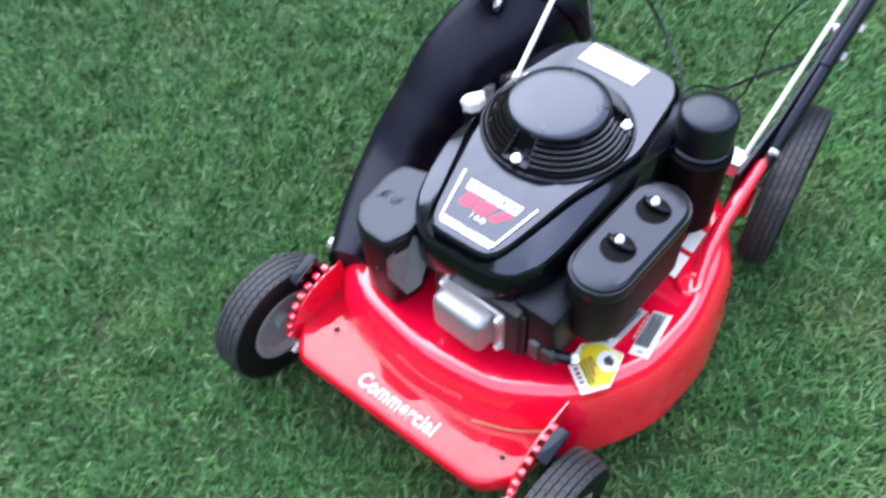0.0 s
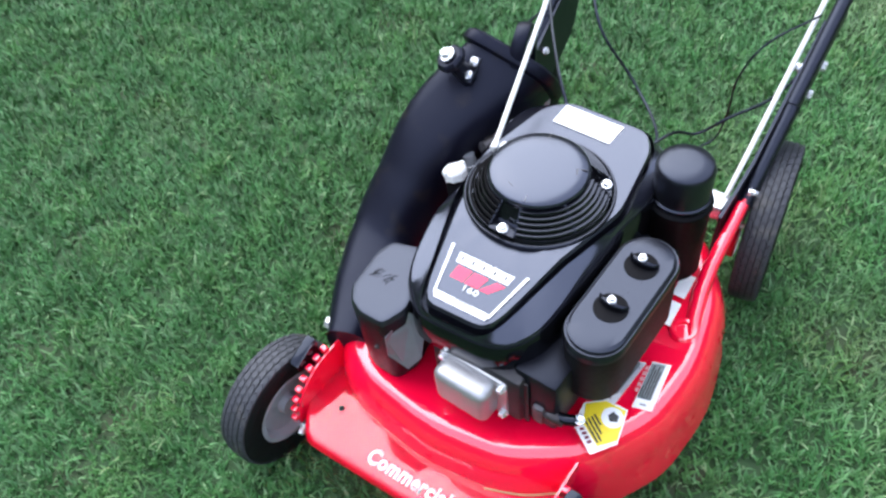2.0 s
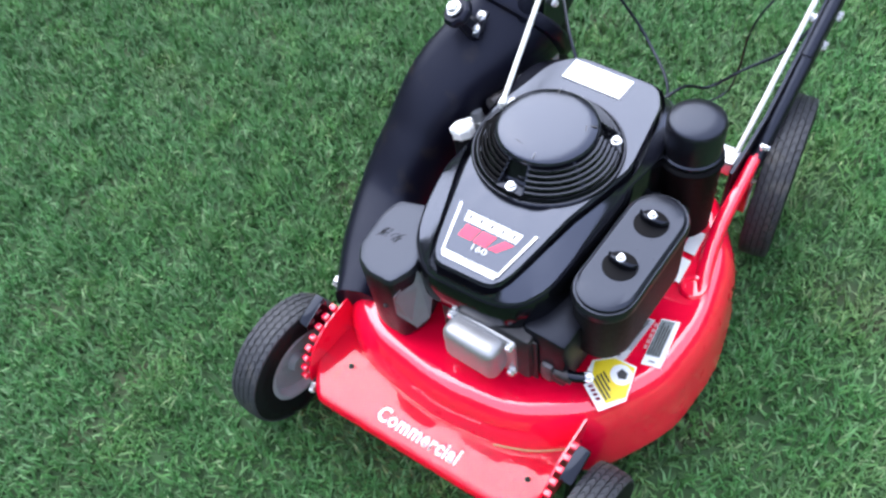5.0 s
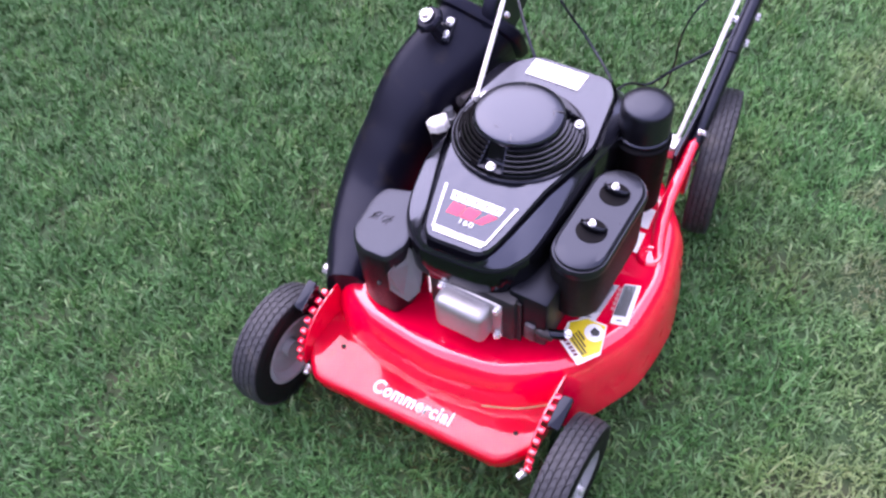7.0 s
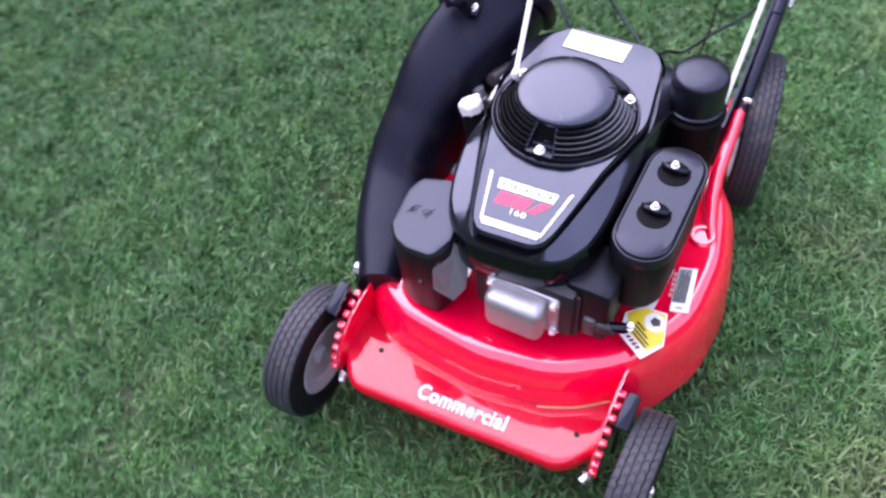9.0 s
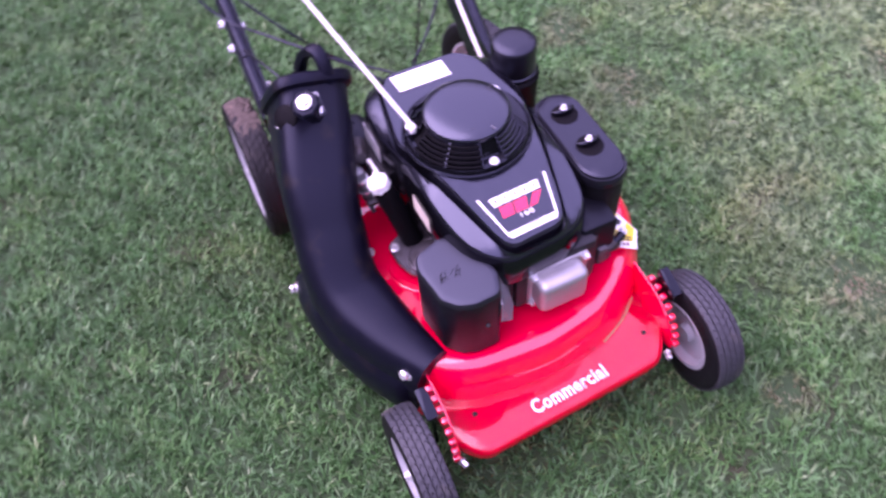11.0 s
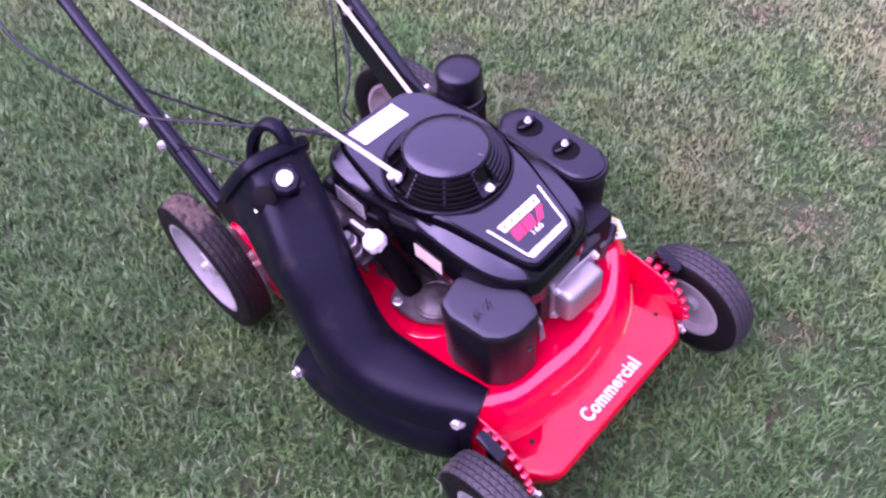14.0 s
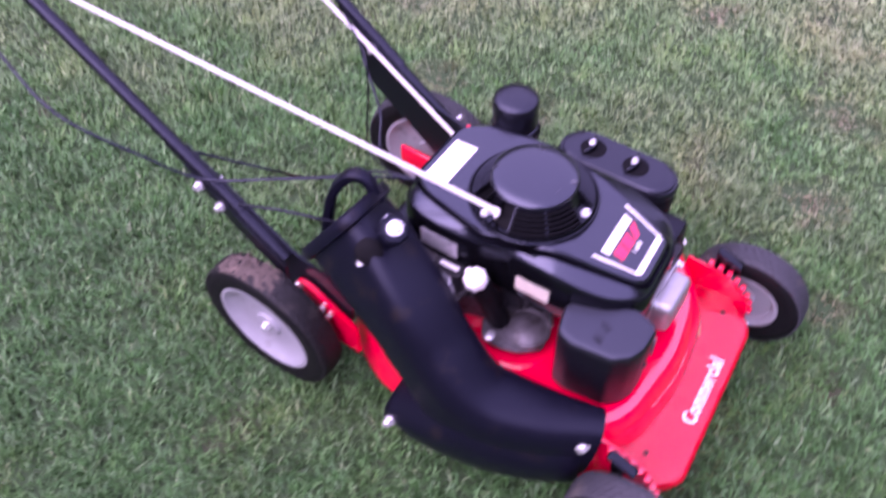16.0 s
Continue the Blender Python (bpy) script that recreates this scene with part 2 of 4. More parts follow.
def lettering(text, m, height, width, mat, parent, bold=0.0, shear=0.0, depth=0.0006):
    """Raised letters, fitted to a height and a width, at the pose m."""
    cu = bpy.data.curves.new("lettering", "FONT")
    cu.body, cu.size, cu.extrude, cu.offset, cu.shear, cu.resolution_u = text, 1.0, 0.0, bold, shear, 3
    cu.space_character = 1.0 + 2.6 * bold
    tmp = new("lettering", cu)
    me = bpy.data.meshes.new_from_object(tmp.evaluated_get(bpy.context.evaluated_depsgraph_get()))
    bpy.data.objects.remove(tmp)
    bm = bmesh.new()
    bm.from_mesh(me)
    xs, ys = [v.co.x for v in bm.verts], [v.co.y for v in bm.verts]
    sx, sy = width / (max(xs) - min(xs)), height / (max(ys) - min(ys))
    for v in bm.verts:
        v.co = Vector(((v.co.x - min(xs)) * sx, (v.co.y - min(ys)) * sy, 0))
    top = bmesh.ops.extrude_face_region(bm, geom=list(bm.faces))
    bmesh.ops.translate(bm, verts=[g for g in top["geom"] if isinstance(g, bmesh.types.BMVert)], vec=(0, 0, depth))
    bmesh.ops.transform(bm, matrix=m, verts=bm.verts)
    return part("lettering", bm, mat, parent, smooth=False)


# ---- lawn ----
# bare, dry spots: place and radius
SPOTS = ((0.54, 0.58, 0.085), (0.58, 0.34, 0.075), (0.66, -0.34, 0.08), (0.95, -0.30, 0.09), (0.39, -0.46, 0.05), (1.15, 0.10, 0.08), (0.80, 0.85, 0.09))


def lump(x, y):
    return 0.008 * noise.noise(Vector((x * 2.1, y * 2.1, 0.3))) + 0.004 * noise.noise(Vector((x * 7, y * 7, 1.7)))


def build_ground():
    bm = bmesh.new()
    xs = [-300, -60, -12, -5] + [-3.5 + 0.07 * i for i in range(101)] + [5, 12, 60, 300]
    ys = [-300, -60, -12, -5] + [-2.5 + 0.07 * i for i in range(87)] + [5, 12, 60, 300]
    grid = [[bm.verts.new((x, y, lump(x, y) - 0.004 if abs(x) < 4 and abs(y) < 4 else -0.004)) for x in xs] for y in ys]
    for a, b in zip(grid, grid[1:]):
        for i in range(len(xs) - 1):
            bm.faces.new((a[i], a[i + 1], b[i + 1], b[i]))
    m = material("soil_and_thatch", (0.026, 0.062, 0.019), 0.95, vary=0.45, scale=60, bump=0.8, bump_scale=160, second=(0.045, 0.042, 0.022), amount=0.42, second_scale=5)
    return tagged(part("ground", bm, m), "mown lawn soil with dark thatch between the grass", "ground", kind="structure")


def bare_spots(nodes, links, tc, colour, brown, most):
    """Mixes a brown into a colour at the lawn's bare spots, with ragged edges."""
    ragged = nodes.new("ShaderNodeTexNoise")
    ragged.inputs["Scale"].default_value, ragged.inputs["Detail"].default_value = 16.0, 5
    links.new(tc.outputs["Object"], ragged.inputs["Vector"])
    total = None
    for x, y, r in SPOTS:
        far = nodes.new("ShaderNodeVectorMath")
        far.operation = "DISTANCE"
        far.inputs[1].default_value = (x, y, 0)
        links.new(tc.outputs["Object"], far.inputs[0])
        rough = nodes.new("ShaderNodeMath")
        rough.operation = "MULTIPLY_ADD"
        rough.inputs[1].default_value = r * 2.4
        links.new(ragged.outputs["Fac"], rough.inputs[0])
        links.new(far.outputs["Value"], rough.inputs[2])
        near = nodes.new("ShaderNodeMapRange")
        near.inputs["From Min"].default_value, near.inputs["From Max"].default_value = r * 1.2, r * 2.3
        near.inputs["To Min"].default_value, near.inputs["To Max"].default_value = most, 0.0
        links.new(rough.outputs["Value"], near.inputs["Value"])
        if total is None:
            total = near.outputs["Result"]
        else:
            top = nodes.new("ShaderNodeMath")
            top.operation = "MAXIMUM"
            links.new(total, top.inputs[0])
            links.new(near.outputs["Result"], top.inputs[1])
            total = top.outputs["Value"]
    mixed = nodes.new("ShaderNodeMix")
    mixed.data_type = "RGBA"
    links.new(total, mixed.inputs["Factor"])
    links.new(colour, mixed.inputs["A"])
    mixed.inputs["B"].default_value = (*brown, 1)
    return mixed.outputs["Result"]


def grass_material():
    m = bpy.data.materials.new("grass_blades")
    m.use_nodes = True
    nodes, links = m.node_tree.nodes, m.node_tree.links
    p = nodes["Principled BSDF"]
    p.inputs["Roughness"].default_value = 0.5
    p.inputs["Specular IOR Level"].default_value = 0.45
    geo = nodes.new("ShaderNodeNewGeometry")
    tc = nodes.new("ShaderNodeTexCoord")
    ramp = nodes.new("ShaderNodeValToRGB")
    e = ramp.color_ramp.elements
    e[0].position, e[0].color = 0.0, (0.038, 0.122, 0.032, 1)
    e[1].position, e[1].color = 1.0, (0.20, 0.29, 0.14, 1)
    for pos, col in ((0.35, (0.048, 0.150, 0.040, 1)), (0.70, (0.068, 0.182, 0.054, 1)), (0.90, (0.095, 0.208, 0.075, 1)), (0.97, (0.135, 0.238, 0.105, 1))):
        k = e.new(pos)
        k.color = col
    links.new(geo.outputs["Random Per Island"], ramp.inputs["Fac"])
    patch = nodes.new("ShaderNodeTexNoise")
    patch.inputs["Scale"].default_value, patch.inputs["Detail"].default_value = 2.3, 5
    links.new(tc.outputs["Object"], patch.inputs["Vector"])
    split = nodes.new("ShaderNodeSeparateXYZ")
    links.new(tc.outputs["Object"], split.inputs["Vector"])
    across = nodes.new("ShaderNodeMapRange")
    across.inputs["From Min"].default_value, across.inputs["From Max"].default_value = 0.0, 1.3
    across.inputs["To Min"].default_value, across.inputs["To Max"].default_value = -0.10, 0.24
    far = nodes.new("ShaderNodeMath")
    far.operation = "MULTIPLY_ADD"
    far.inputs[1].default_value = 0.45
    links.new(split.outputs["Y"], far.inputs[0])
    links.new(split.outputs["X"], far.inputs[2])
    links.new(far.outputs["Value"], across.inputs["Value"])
    add = nodes.new("ShaderNodeMath")
    links.new(patch.outputs["Fac"], add.inputs[0])
    links.new(across.outputs["Result"], add.inputs[1])
    dry = nodes.new("ShaderNodeMapRange")
    dry.inputs["From Min"].default_value, dry.inputs["From Max"].default_value = 0.50, 0.95
    links.new(add.outputs["Value"], dry.inputs["Value"])
    rnd = nodes.new("ShaderNodeMath")
    rnd.operation = "MULTIPLY"
    links.new(dry.outputs["Result"], rnd.inputs[0])
    some = nodes.new("ShaderNodeMapRange")
    some.inputs["To Min"].default_value, some.inputs["To Max"].default_value = 0.50, 0.80
    links.new(geo.outputs["Random Per Island"], some.inputs["Value"])
    links.new(some.outputs["Result"], rnd.inputs[1])
    mix = nodes.new("ShaderNodeMix")
    mix.data_type = "RGBA"
    links.new(rnd.outputs["Value"], mix.inputs["Factor"])
    links.new(ramp.outputs["Color"], mix.inputs["A"])
    mix.inputs["B"].default_value = (0.245, 0.255, 0.145, 1)
    clump = nodes.new("ShaderNodeTexNoise")
    clump.inputs["Scale"].default_value, clump.inputs["Detail"].default_value = 11.0, 3
    links.new(tc.outputs["Object"], clump.inputs["Vector"])
    tone = nodes.new("ShaderNodeMapRange")
    tone.inputs["From Min"].default_value, tone.inputs["From Max"].default_value = 0.3, 0.7
    tone.inputs["To Min"].default_value, tone.inputs["To Max"].default_value = 0.80, 1.20
    links.new(clump.outputs["Fac"], tone.inputs["Value"])
    olive = nodes.new("ShaderNodeTexNoise")
    olive.inputs["Scale"].default_value, olive.inputs["Detail"].default_value = 5.5, 4
    links.new(tc.outputs["Object"], olive.inputs["Vector"])
    share = nodes.new("ShaderNodeMapRange")
    share.inputs["From Min"].default_value, share.inputs["From Max"].default_value, share.inputs["To Max"].default_value = 0.48, 0.68, 0.75
    links.new(olive.outputs["Fac"], share.inputs["Value"])
    warm = nodes.new("ShaderNodeMix")
    warm.data_type, warm.blend_type = "RGBA", "MULTIPLY"
    warm.inputs["B"].default_value = (1.16, 1.0, 0.86, 1)
    links.new(share.outputs["Result"], warm.inputs["Factor"])
    links.new(mix.outputs["Result"], warm.inputs["A"])
    toned = nodes.new("ShaderNodeVectorMath")
    toned.operation = "SCALE"
    links.new(warm.outputs["Result"], toned.inputs[0])
    # blade tone also scales up along x + 0.45 y across the lawn
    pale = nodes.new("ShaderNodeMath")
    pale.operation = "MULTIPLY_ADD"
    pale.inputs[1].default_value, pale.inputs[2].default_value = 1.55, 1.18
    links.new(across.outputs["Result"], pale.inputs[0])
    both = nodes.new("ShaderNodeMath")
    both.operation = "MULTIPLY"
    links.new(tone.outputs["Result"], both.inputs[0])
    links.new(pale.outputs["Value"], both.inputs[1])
    tufts = nodes.new("ShaderNodeTexNoise")
    tufts.inputs["Scale"].default_value, tufts.inputs["Detail"].default_value = 42.0, 2
    links.new(tc.outputs["Object"], tufts.inputs["Vector"])
    fine = nodes.new("ShaderNodeMapRange")
    fine.inputs["From Min"].default_value, fine.inputs["From Max"].default_value = 0.32, 0.68
    fine.inputs["To Min"].default_value, fine.inputs["To Max"].default_value = 0.80, 1.20
    links.new(tufts.outputs["Fac"], fine.inputs["Value"])
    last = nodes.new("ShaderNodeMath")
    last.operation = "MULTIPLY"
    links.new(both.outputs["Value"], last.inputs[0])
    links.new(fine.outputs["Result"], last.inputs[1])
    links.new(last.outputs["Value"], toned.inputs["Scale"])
    out = bare_spots(nodes, links, tc, toned.outputs["Vector"], (0.24, 0.175, 0.125), 0.72)
    links.new(out, p.inputs["Base Color"])
    return m


def build_grass(count=600000):
    rng = np.random.default_rng(7)
    wide = 160000
    x = np.concatenate([rng.uniform(-2.5, 2.3, count - wide), rng.normal(0, 3.4, wide)])
    y = np.concatenate([rng.uniform(-1.3, 2.6, count - wide), rng.normal(0.6, 3.4, wide)])
    coarse = np.arange(count) >= count - wide
    # most blades spread from tufts
    spots = 60000
    sx, sy = rng.uniform(-2.5, 2.3, spots), rng.uniform(-1.3, 2.6, spots)
    pick = rng.integers(0, spots, count)
    tufted = (rng.random(count) < 0.72) & ~coarse
    dx, dy = rng.normal(0, 0.0075, count), rng.normal(0, 0.0075, count)
    x, y = np.where(tufted, sx[pick] + dx, x), np.where(tufted, sy[pick] + dy, y)
    outward = np.arctan2(dy, dx)
    # the dense part thins out towards its edge
    rim = np.minimum(np.minimum(x + 2.5, 2.3 - x), np.minimum(y + 1.3, 2.6 - y)).clip(0, 0.5) / 0.5
    stray = ~coarse & (rng.random(count) > rim)
    coarse = coarse | stray
    x, y = np.where(stray, rng.normal(0, 3.0, count), x), np.where(stray, rng.normal(0.6, 3.0, count), y)
    rim = np.minimum(np.minimum(x + 2.5, 2.3 - x), np.minimum(y + 1.3, 2.6 - y)).clip(0, 0.5) / 0.5
    # sparser towards the worn, dry side
    tuft = np.array([noise.noise(Vector((a * 9, b * 9, 4.2))) for a, b in zip(x[::1], y[::1])])
    ground_z = np.array([lump(a, b) for a, b in zip(x, y)]) - 0.006
    length = rng.uniform(0.019, 0.036, count) * (1 + 0.35 * tuft) * np.where(x > 0.6, 0.78, 1.0)
    for cx, cy, r in SPOTS:
        length = length * np.where(np.hypot(x - cx, y - cy) < r * rng.uniform(0.5, 1.1, count), 0.5, 1.0)
    width = rng.uniform(0.0013, 0.0026, count) * np.where(coarse, 1.0 + 2.4 * (1.0 - rim), 1.0)
    turn = rng.uniform(0, 2 * np.pi, count)
    lean = np.abs(rng.normal(0.47, 0.31, count)).clip(0.05, 1.35)
    bend = rng.uniform(0.0, 0.75, count)
    way = np.where(tufted, outward + rng.normal(0, 0.7, count), turn + rng.normal(0, 0.5, count) + 0.8 * tuft)
    side = np.stack([-np.sin(way), np.cos(way), np.zeros(count)], 1)
    root = np.stack([x, y, ground_z], 1)
    def along(share, angle):
        return np.stack([np.cos(way) * np.sin(angle), np.sin(way) * np.sin(angle), np.cos(angle)], 1) * (length * share)[:, None]
    mid = root + along(0.5, lean)
    tip = mid + along(0.5, (lean + bend).clip(0, 1.9))
    w = width[:, None]
    verts = np.stack([root - side * w, root + side * w, mid + side * w * 0.85, mid - side * w * 0.85, tip], 1).reshape(-1, 3)
    base = (np.arange(count) * 5)[:, None]
    quads, tris = base + [0, 1, 2, 3], base + [3, 2, 4]
    me = bpy.data.meshes.new("grass")
    me.vertices.add(len(verts))
    me.vertices.foreach_set("co", verts.ravel().astype(np.float32))
    loops = np.concatenate([quads, tris], 1).ravel()
    me.loops.add(len(loops))
    me.loops.foreach_set("vertex_index", loops.astype(np.int32))
    me.polygons.add(2 * count)
    starts = (np.arange(count) * 7)[:, None] + [0, 4]
    me.polygons.foreach_set("loop_start", starts.ravel().astype(np.int32))
    me.update(calc_edges=True)
    me.validate()
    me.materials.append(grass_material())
    return tagged(new("grass", me), "short green mown grass with dry straw blades", "grass", kind="stuff")


def build_backdrop():
    """Added dark leafy belt all round, out of view, that blocks the low sky."""
    bm = bmesh.new()
    rows = []
    for j, (h, lean) in enumerate(((-0.1, 0), (1.5, 0.3), (3.5, 0.2), (5.5, 0.9), (6.6, 2.0), (7.0, 4.0))):
        row = []
        for i in range(180):
            a = 2 * math.pi * i / 180
            r = 12.0 + lean + 0.9 * noise.noise(Vector((math.cos(a) * 6, math.sin(a) * 6, h * 0.7)))
            row.append((r * math.cos(a), r * math.sin(a), h * (1 + (0.22 * noise.noise(Vector((math.cos(a) * 4, math.sin(a) * 4, 9.0))) if j else 0))))
        rows.append(row)
    loft(bm, rows, False, False)
    m = material("backdrop_green", (0.035, 0.060, 0.025), 0.8, vary=0.6, scale=9, bump=1.0, bump_scale=14, second=(0.015, 0.025, 0.012), amount=0.5, second_scale=2.5)
    return tagged(part("backdrop", bm, m), "added dark green belt round the lawn, unseen, blocking the low sky", "hedge", kind="structure")


build_ground()
build_backdrop()
build_grass()

# ---- lawn mower ----
mower = tagged(new("lawn_mower"), "red commercial walk-behind lawn mower with black engine on grass", "lawn mower")

DECK_IN = radial([(-0.21, -0.10), (-0.195, -0.205), (-0.13, -0.250), (0.0, -0.262), (0.11, -0.243), (0.195, -0.180), (0.245, -0.08), (0.250, 0.02), (0.225, 0.13), (0.16, 0.22), (0.05, 0.27), (-0.08, 0.27), (-0.17, 0.23), (-0.22, 0.14), (-0.225, 0.02)], 120, 4)


def build_deck():
    crest = DECK_IN
    loops = [
        level(shrink(crest, 0.20), 0.200), level(shrink(crest, 0.07), 0.201), level(shrink(crest, 0.035), 0.203), level(shrink(crest, 0.016), 0.2058),
        level(shrink(crest, 0.006), 0.2078), level(shrink(crest, -0.001), 0.2080), level(shrink(crest, -0.008), 0.2058), level(shrink(crest, -0.015), 0.1995), level(shrink(crest, -0.022), 0.190), level(shrink(crest, -0.028), 0.177),
        level(shrink(crest, -0.035), 0.155), level(shrink(crest, -0.038), 0.085), level(shrink(crest, -0.043), 0.072),
        level(shrink(crest, -0.042), 0.064), level(shrink(crest, -0.034), 0.070), level(shrink(crest, -0.03), 0.15), level(shrink(crest, 0.02), 0.185),
    ]
    bm = bmesh.new()
    loft(bm, loops, True, True)
    deck = part("deck", bm, RED, mower, "glossy red steel cutting deck")
    return deck


deck = build_deck()


def build_front_plate():
    """The flat nose ahead of the deck, with its rounded corners and rolled edge, and the step up to the deck."""
    def edge(x):
        return -0.366 + 0.055 * x + 0.9 * max(0, abs(x) - 0.150) ** 1 * max(0, abs(x) - 0.150) / 0.05
    bm = bmesh.new()
    xs = [-0.202 + 0.404 * i / 40 for i in range(41)]
    rows = []
    for share, z in ((None, 0.104), (0.004, 0.118), (0.0, 0.128), (0.003, 0.1345), (0.008, 0.1382), (0.014, 0.1393), (0.05, 0.1383), (0.066, 0.1376)):
        rows.append([(x, edge(x) + (share if share is not None else 0.006), z) for x in xs])
    rows.append([(x, -0.26, 0.1360) for x in xs])
    rows.append([(x, -0.20, 0.1340) for x in xs])
    loft(bm, rows, False, False, closed=False)
    bmesh.ops.solidify(bm, geom=list(bm.faces), thickness=0.003)
    plate = part("front_plate", bm, RED, mower, "glossy red nose plate with white lettering", angle=60)
    return plate


front_plate = build_front_plate()
m = Matrix.Translation((-0.066, -0.350, 0.1394)) @ Euler((radians(-1.9), 0, radians(3.0))).to_matrix().to_4x4()
lettering("Commercial", m, 0.026, 0.140, PAPER, front_plate, bold=0.032)

HOOD_A = radial([(-0.085, 0.20), (-0.112, 0.172), (-0.122, 0.14), (-0.122, 0.075), (-0.115, 0.042), (-0.108, 0.0), (-0.109, -0.05), (-0.108, -0.09), (-0.098, -0.14), (-0.085, -0.175), (-0.044, -0.212), (0.055, -0.206), (0.086, -0.196), (0.112, -0.164), (0.119, -0.11), (0.120, -0.03), (0.120, 0.03), (0.127, 0.075), (0.122, 0.165), (0.085, 0.20)], 120, 2)
HOOD_B = radial([(-0.060, 0.195), (-0.086, 0.16), (-0.106, 0.055), (-0.107, 0.035), (-0.089, -0.03), (-0.055, -0.15), (-0.043, -0.190), (-0.034, -0.202), (0.050, -0.197), (0.062, -0.186), (0.072, -0.15), (0.0985, -0.03), (0.112, 0.035), (0.111, 0.055), (0.092, 0.16), (0.07, 0.195)], 120, 1)


def hood_top(x, y):
    return 0.418 - 0.24 * max(0, -0.07 - y) - 0.10 * max(0, y - 0.16)


def build_hood():
    a, b, t = HOOD_A, HOOD_B, hood_top
    def between(k):
        return [(p[0] * (1 - k) + q[0] * k, p[1] * (1 - k) + q[1] * k) for p, q in zip(a, b)]
    def gap(d):
        """The central panel's outline moved out by d, and farther along the exhaust side, where the groove is wide."""
        return [(x * (1 + 0.055 * min(1, max(0, -x / 0.04)) * min(1, max(0, (0.02 - y) / 0.06))), y) for x, y in shrink(b, -d)]
    loops = [
        level(shrink(a, 0.004), 0.318), level(a, 0.322), level(a, lambda x, y: t(x, y) - 0.024), level(shrink(a, 0.0015), lambda x, y: t(x, y) - 0.0185), level(shrink(a, 0.004), lambda x, y: t(x, y) - 0.0155),
        level(between(0.45), lambda x, y: t(x, y) - 0.0115), level(gap(0.0068), lambda x, y: t(x, y) - 0.0075),
        level(gap(0.0062), lambda x, y: t(x, y) - 0.0090), level(gap(0.0054), lambda x, y: t(x, y) - 0.032), level(shrink(b, -0.0012), lambda x, y: t(x, y) - 0.032), level(shrink(b, -0.0004), lambda x, y: t(x, y) - 0.004), level(shrink(b, 0.003), t),
        level([(x * 0.75, y * 0.75) for x, y in b], lambda x, y: t(x, y)), level([(x * 0.4, y * 0.4) for x, y in b], t), level([(x * 0.05, y * 0.05) for x, y in b], t),
    ]
    bm = bmesh.new()
    loft(bm, loops)
    return part("engine_hood", bm, HOOD, mower, "black textured plastic engine hood", angle=30)


hood = build_hood()
# dark skirt round the lower edge of the hood
bm = bmesh.new()
loft(bm, [level(shrink(HOOD_A, 0.012), 0.306), level(shrink(HOOD_A, -0.001), 0.306), level(shrink(HOOD_A, -0.005), 0.316), level(shrink(HOOD_A, -0.005), 0.340), level(shrink(HOOD_A, -0.0035), lambda x, y: hood_top(x, y) - 0.026), level(shrink(HOOD_A, -0.001), lambda x, y: hood_top(x, y) - 0.0195), level(shrink(HOOD_A, 0.004), lambda x, y: hood_top(x, y) - 0.023)], False, False)
part("hood_skirt", bm, GLOSS, mower, "gloss black lower band of the hood")


def hood_quad(x0, y0, x1, y1, x2, y2, x3, y3, lift=0.0006):
    return [(x, y, hood_top(x, y) + lift) for x, y in ((x0, y0), (x1, y1), (x2, y2), (x3, y3))]


LBL = hood_quad(-0.031, -0.190, 0.052, -0.186, 0.069, -0.112, -0.050, -0.116)
panel = flat("label_panel", LBL, HOOD, hood, label="black nameplate with a white border")
bar_on(LBL, 0.03, 0.0, 0.97, 0.13, PAPER, panel, "border")
bar_on(LBL, 0.0, 0.06, 0.035, 1.0, PAPER, panel, "border", 0.0012)
bar_on(LBL, 0.965, 0.06, 1.0, 1.0, PAPER, panel, "border", 0.0012)
# the maker's marks as plain blocks: a white row and a red slanted row
for u, w in ((0.135, 0.135), (0.282, 0.135), (0.429, 0.135), (0.576, 0.135), (0.723, 0.135)):
    bar_on(LBL, u, 0.725, u + w, 0.915, PAPER, panel, "print_mark")
    bar_on(LBL, u + 0.052, 0.78, u + 0.078, 0.86, PANEL, panel, "print_mark", 0.0016)
for u, w, slant in ((0.14, 0.20, 0.05), (0.37, 0.20, 0.05), (0.60, 0.13, 0.13)):
    bar_on(LBL, u, 0.44, u + w, 0.68, LOGO_RED, panel, "print_mark", slant=slant)


def on_hood_text(text, x, y, w, h, mat):
    slope = math.atan(0.24)
    m = Matrix.Translation((x, y, hood_top(x, y) + 0.0024)) @ Euler((slope, 0, radians(2.8))).to_matrix().to_4x4()
    return lettering(text, m, h, w, mat, panel, bold=0.01, depth=0.0004)


on_hood_text("160", 0.001, -0.1665, 0.022, 0.0085, PAPER)
on_hood_text("OHV", 0.000, -0.1855, 0.024, 0.0075, GREY)
flat("blank_label", hood_quad(-0.057, 0.141, 0.036, 0.141, 0.036, 0.183, -0.059, 0.183), PAPER, hood, label="blank white label")


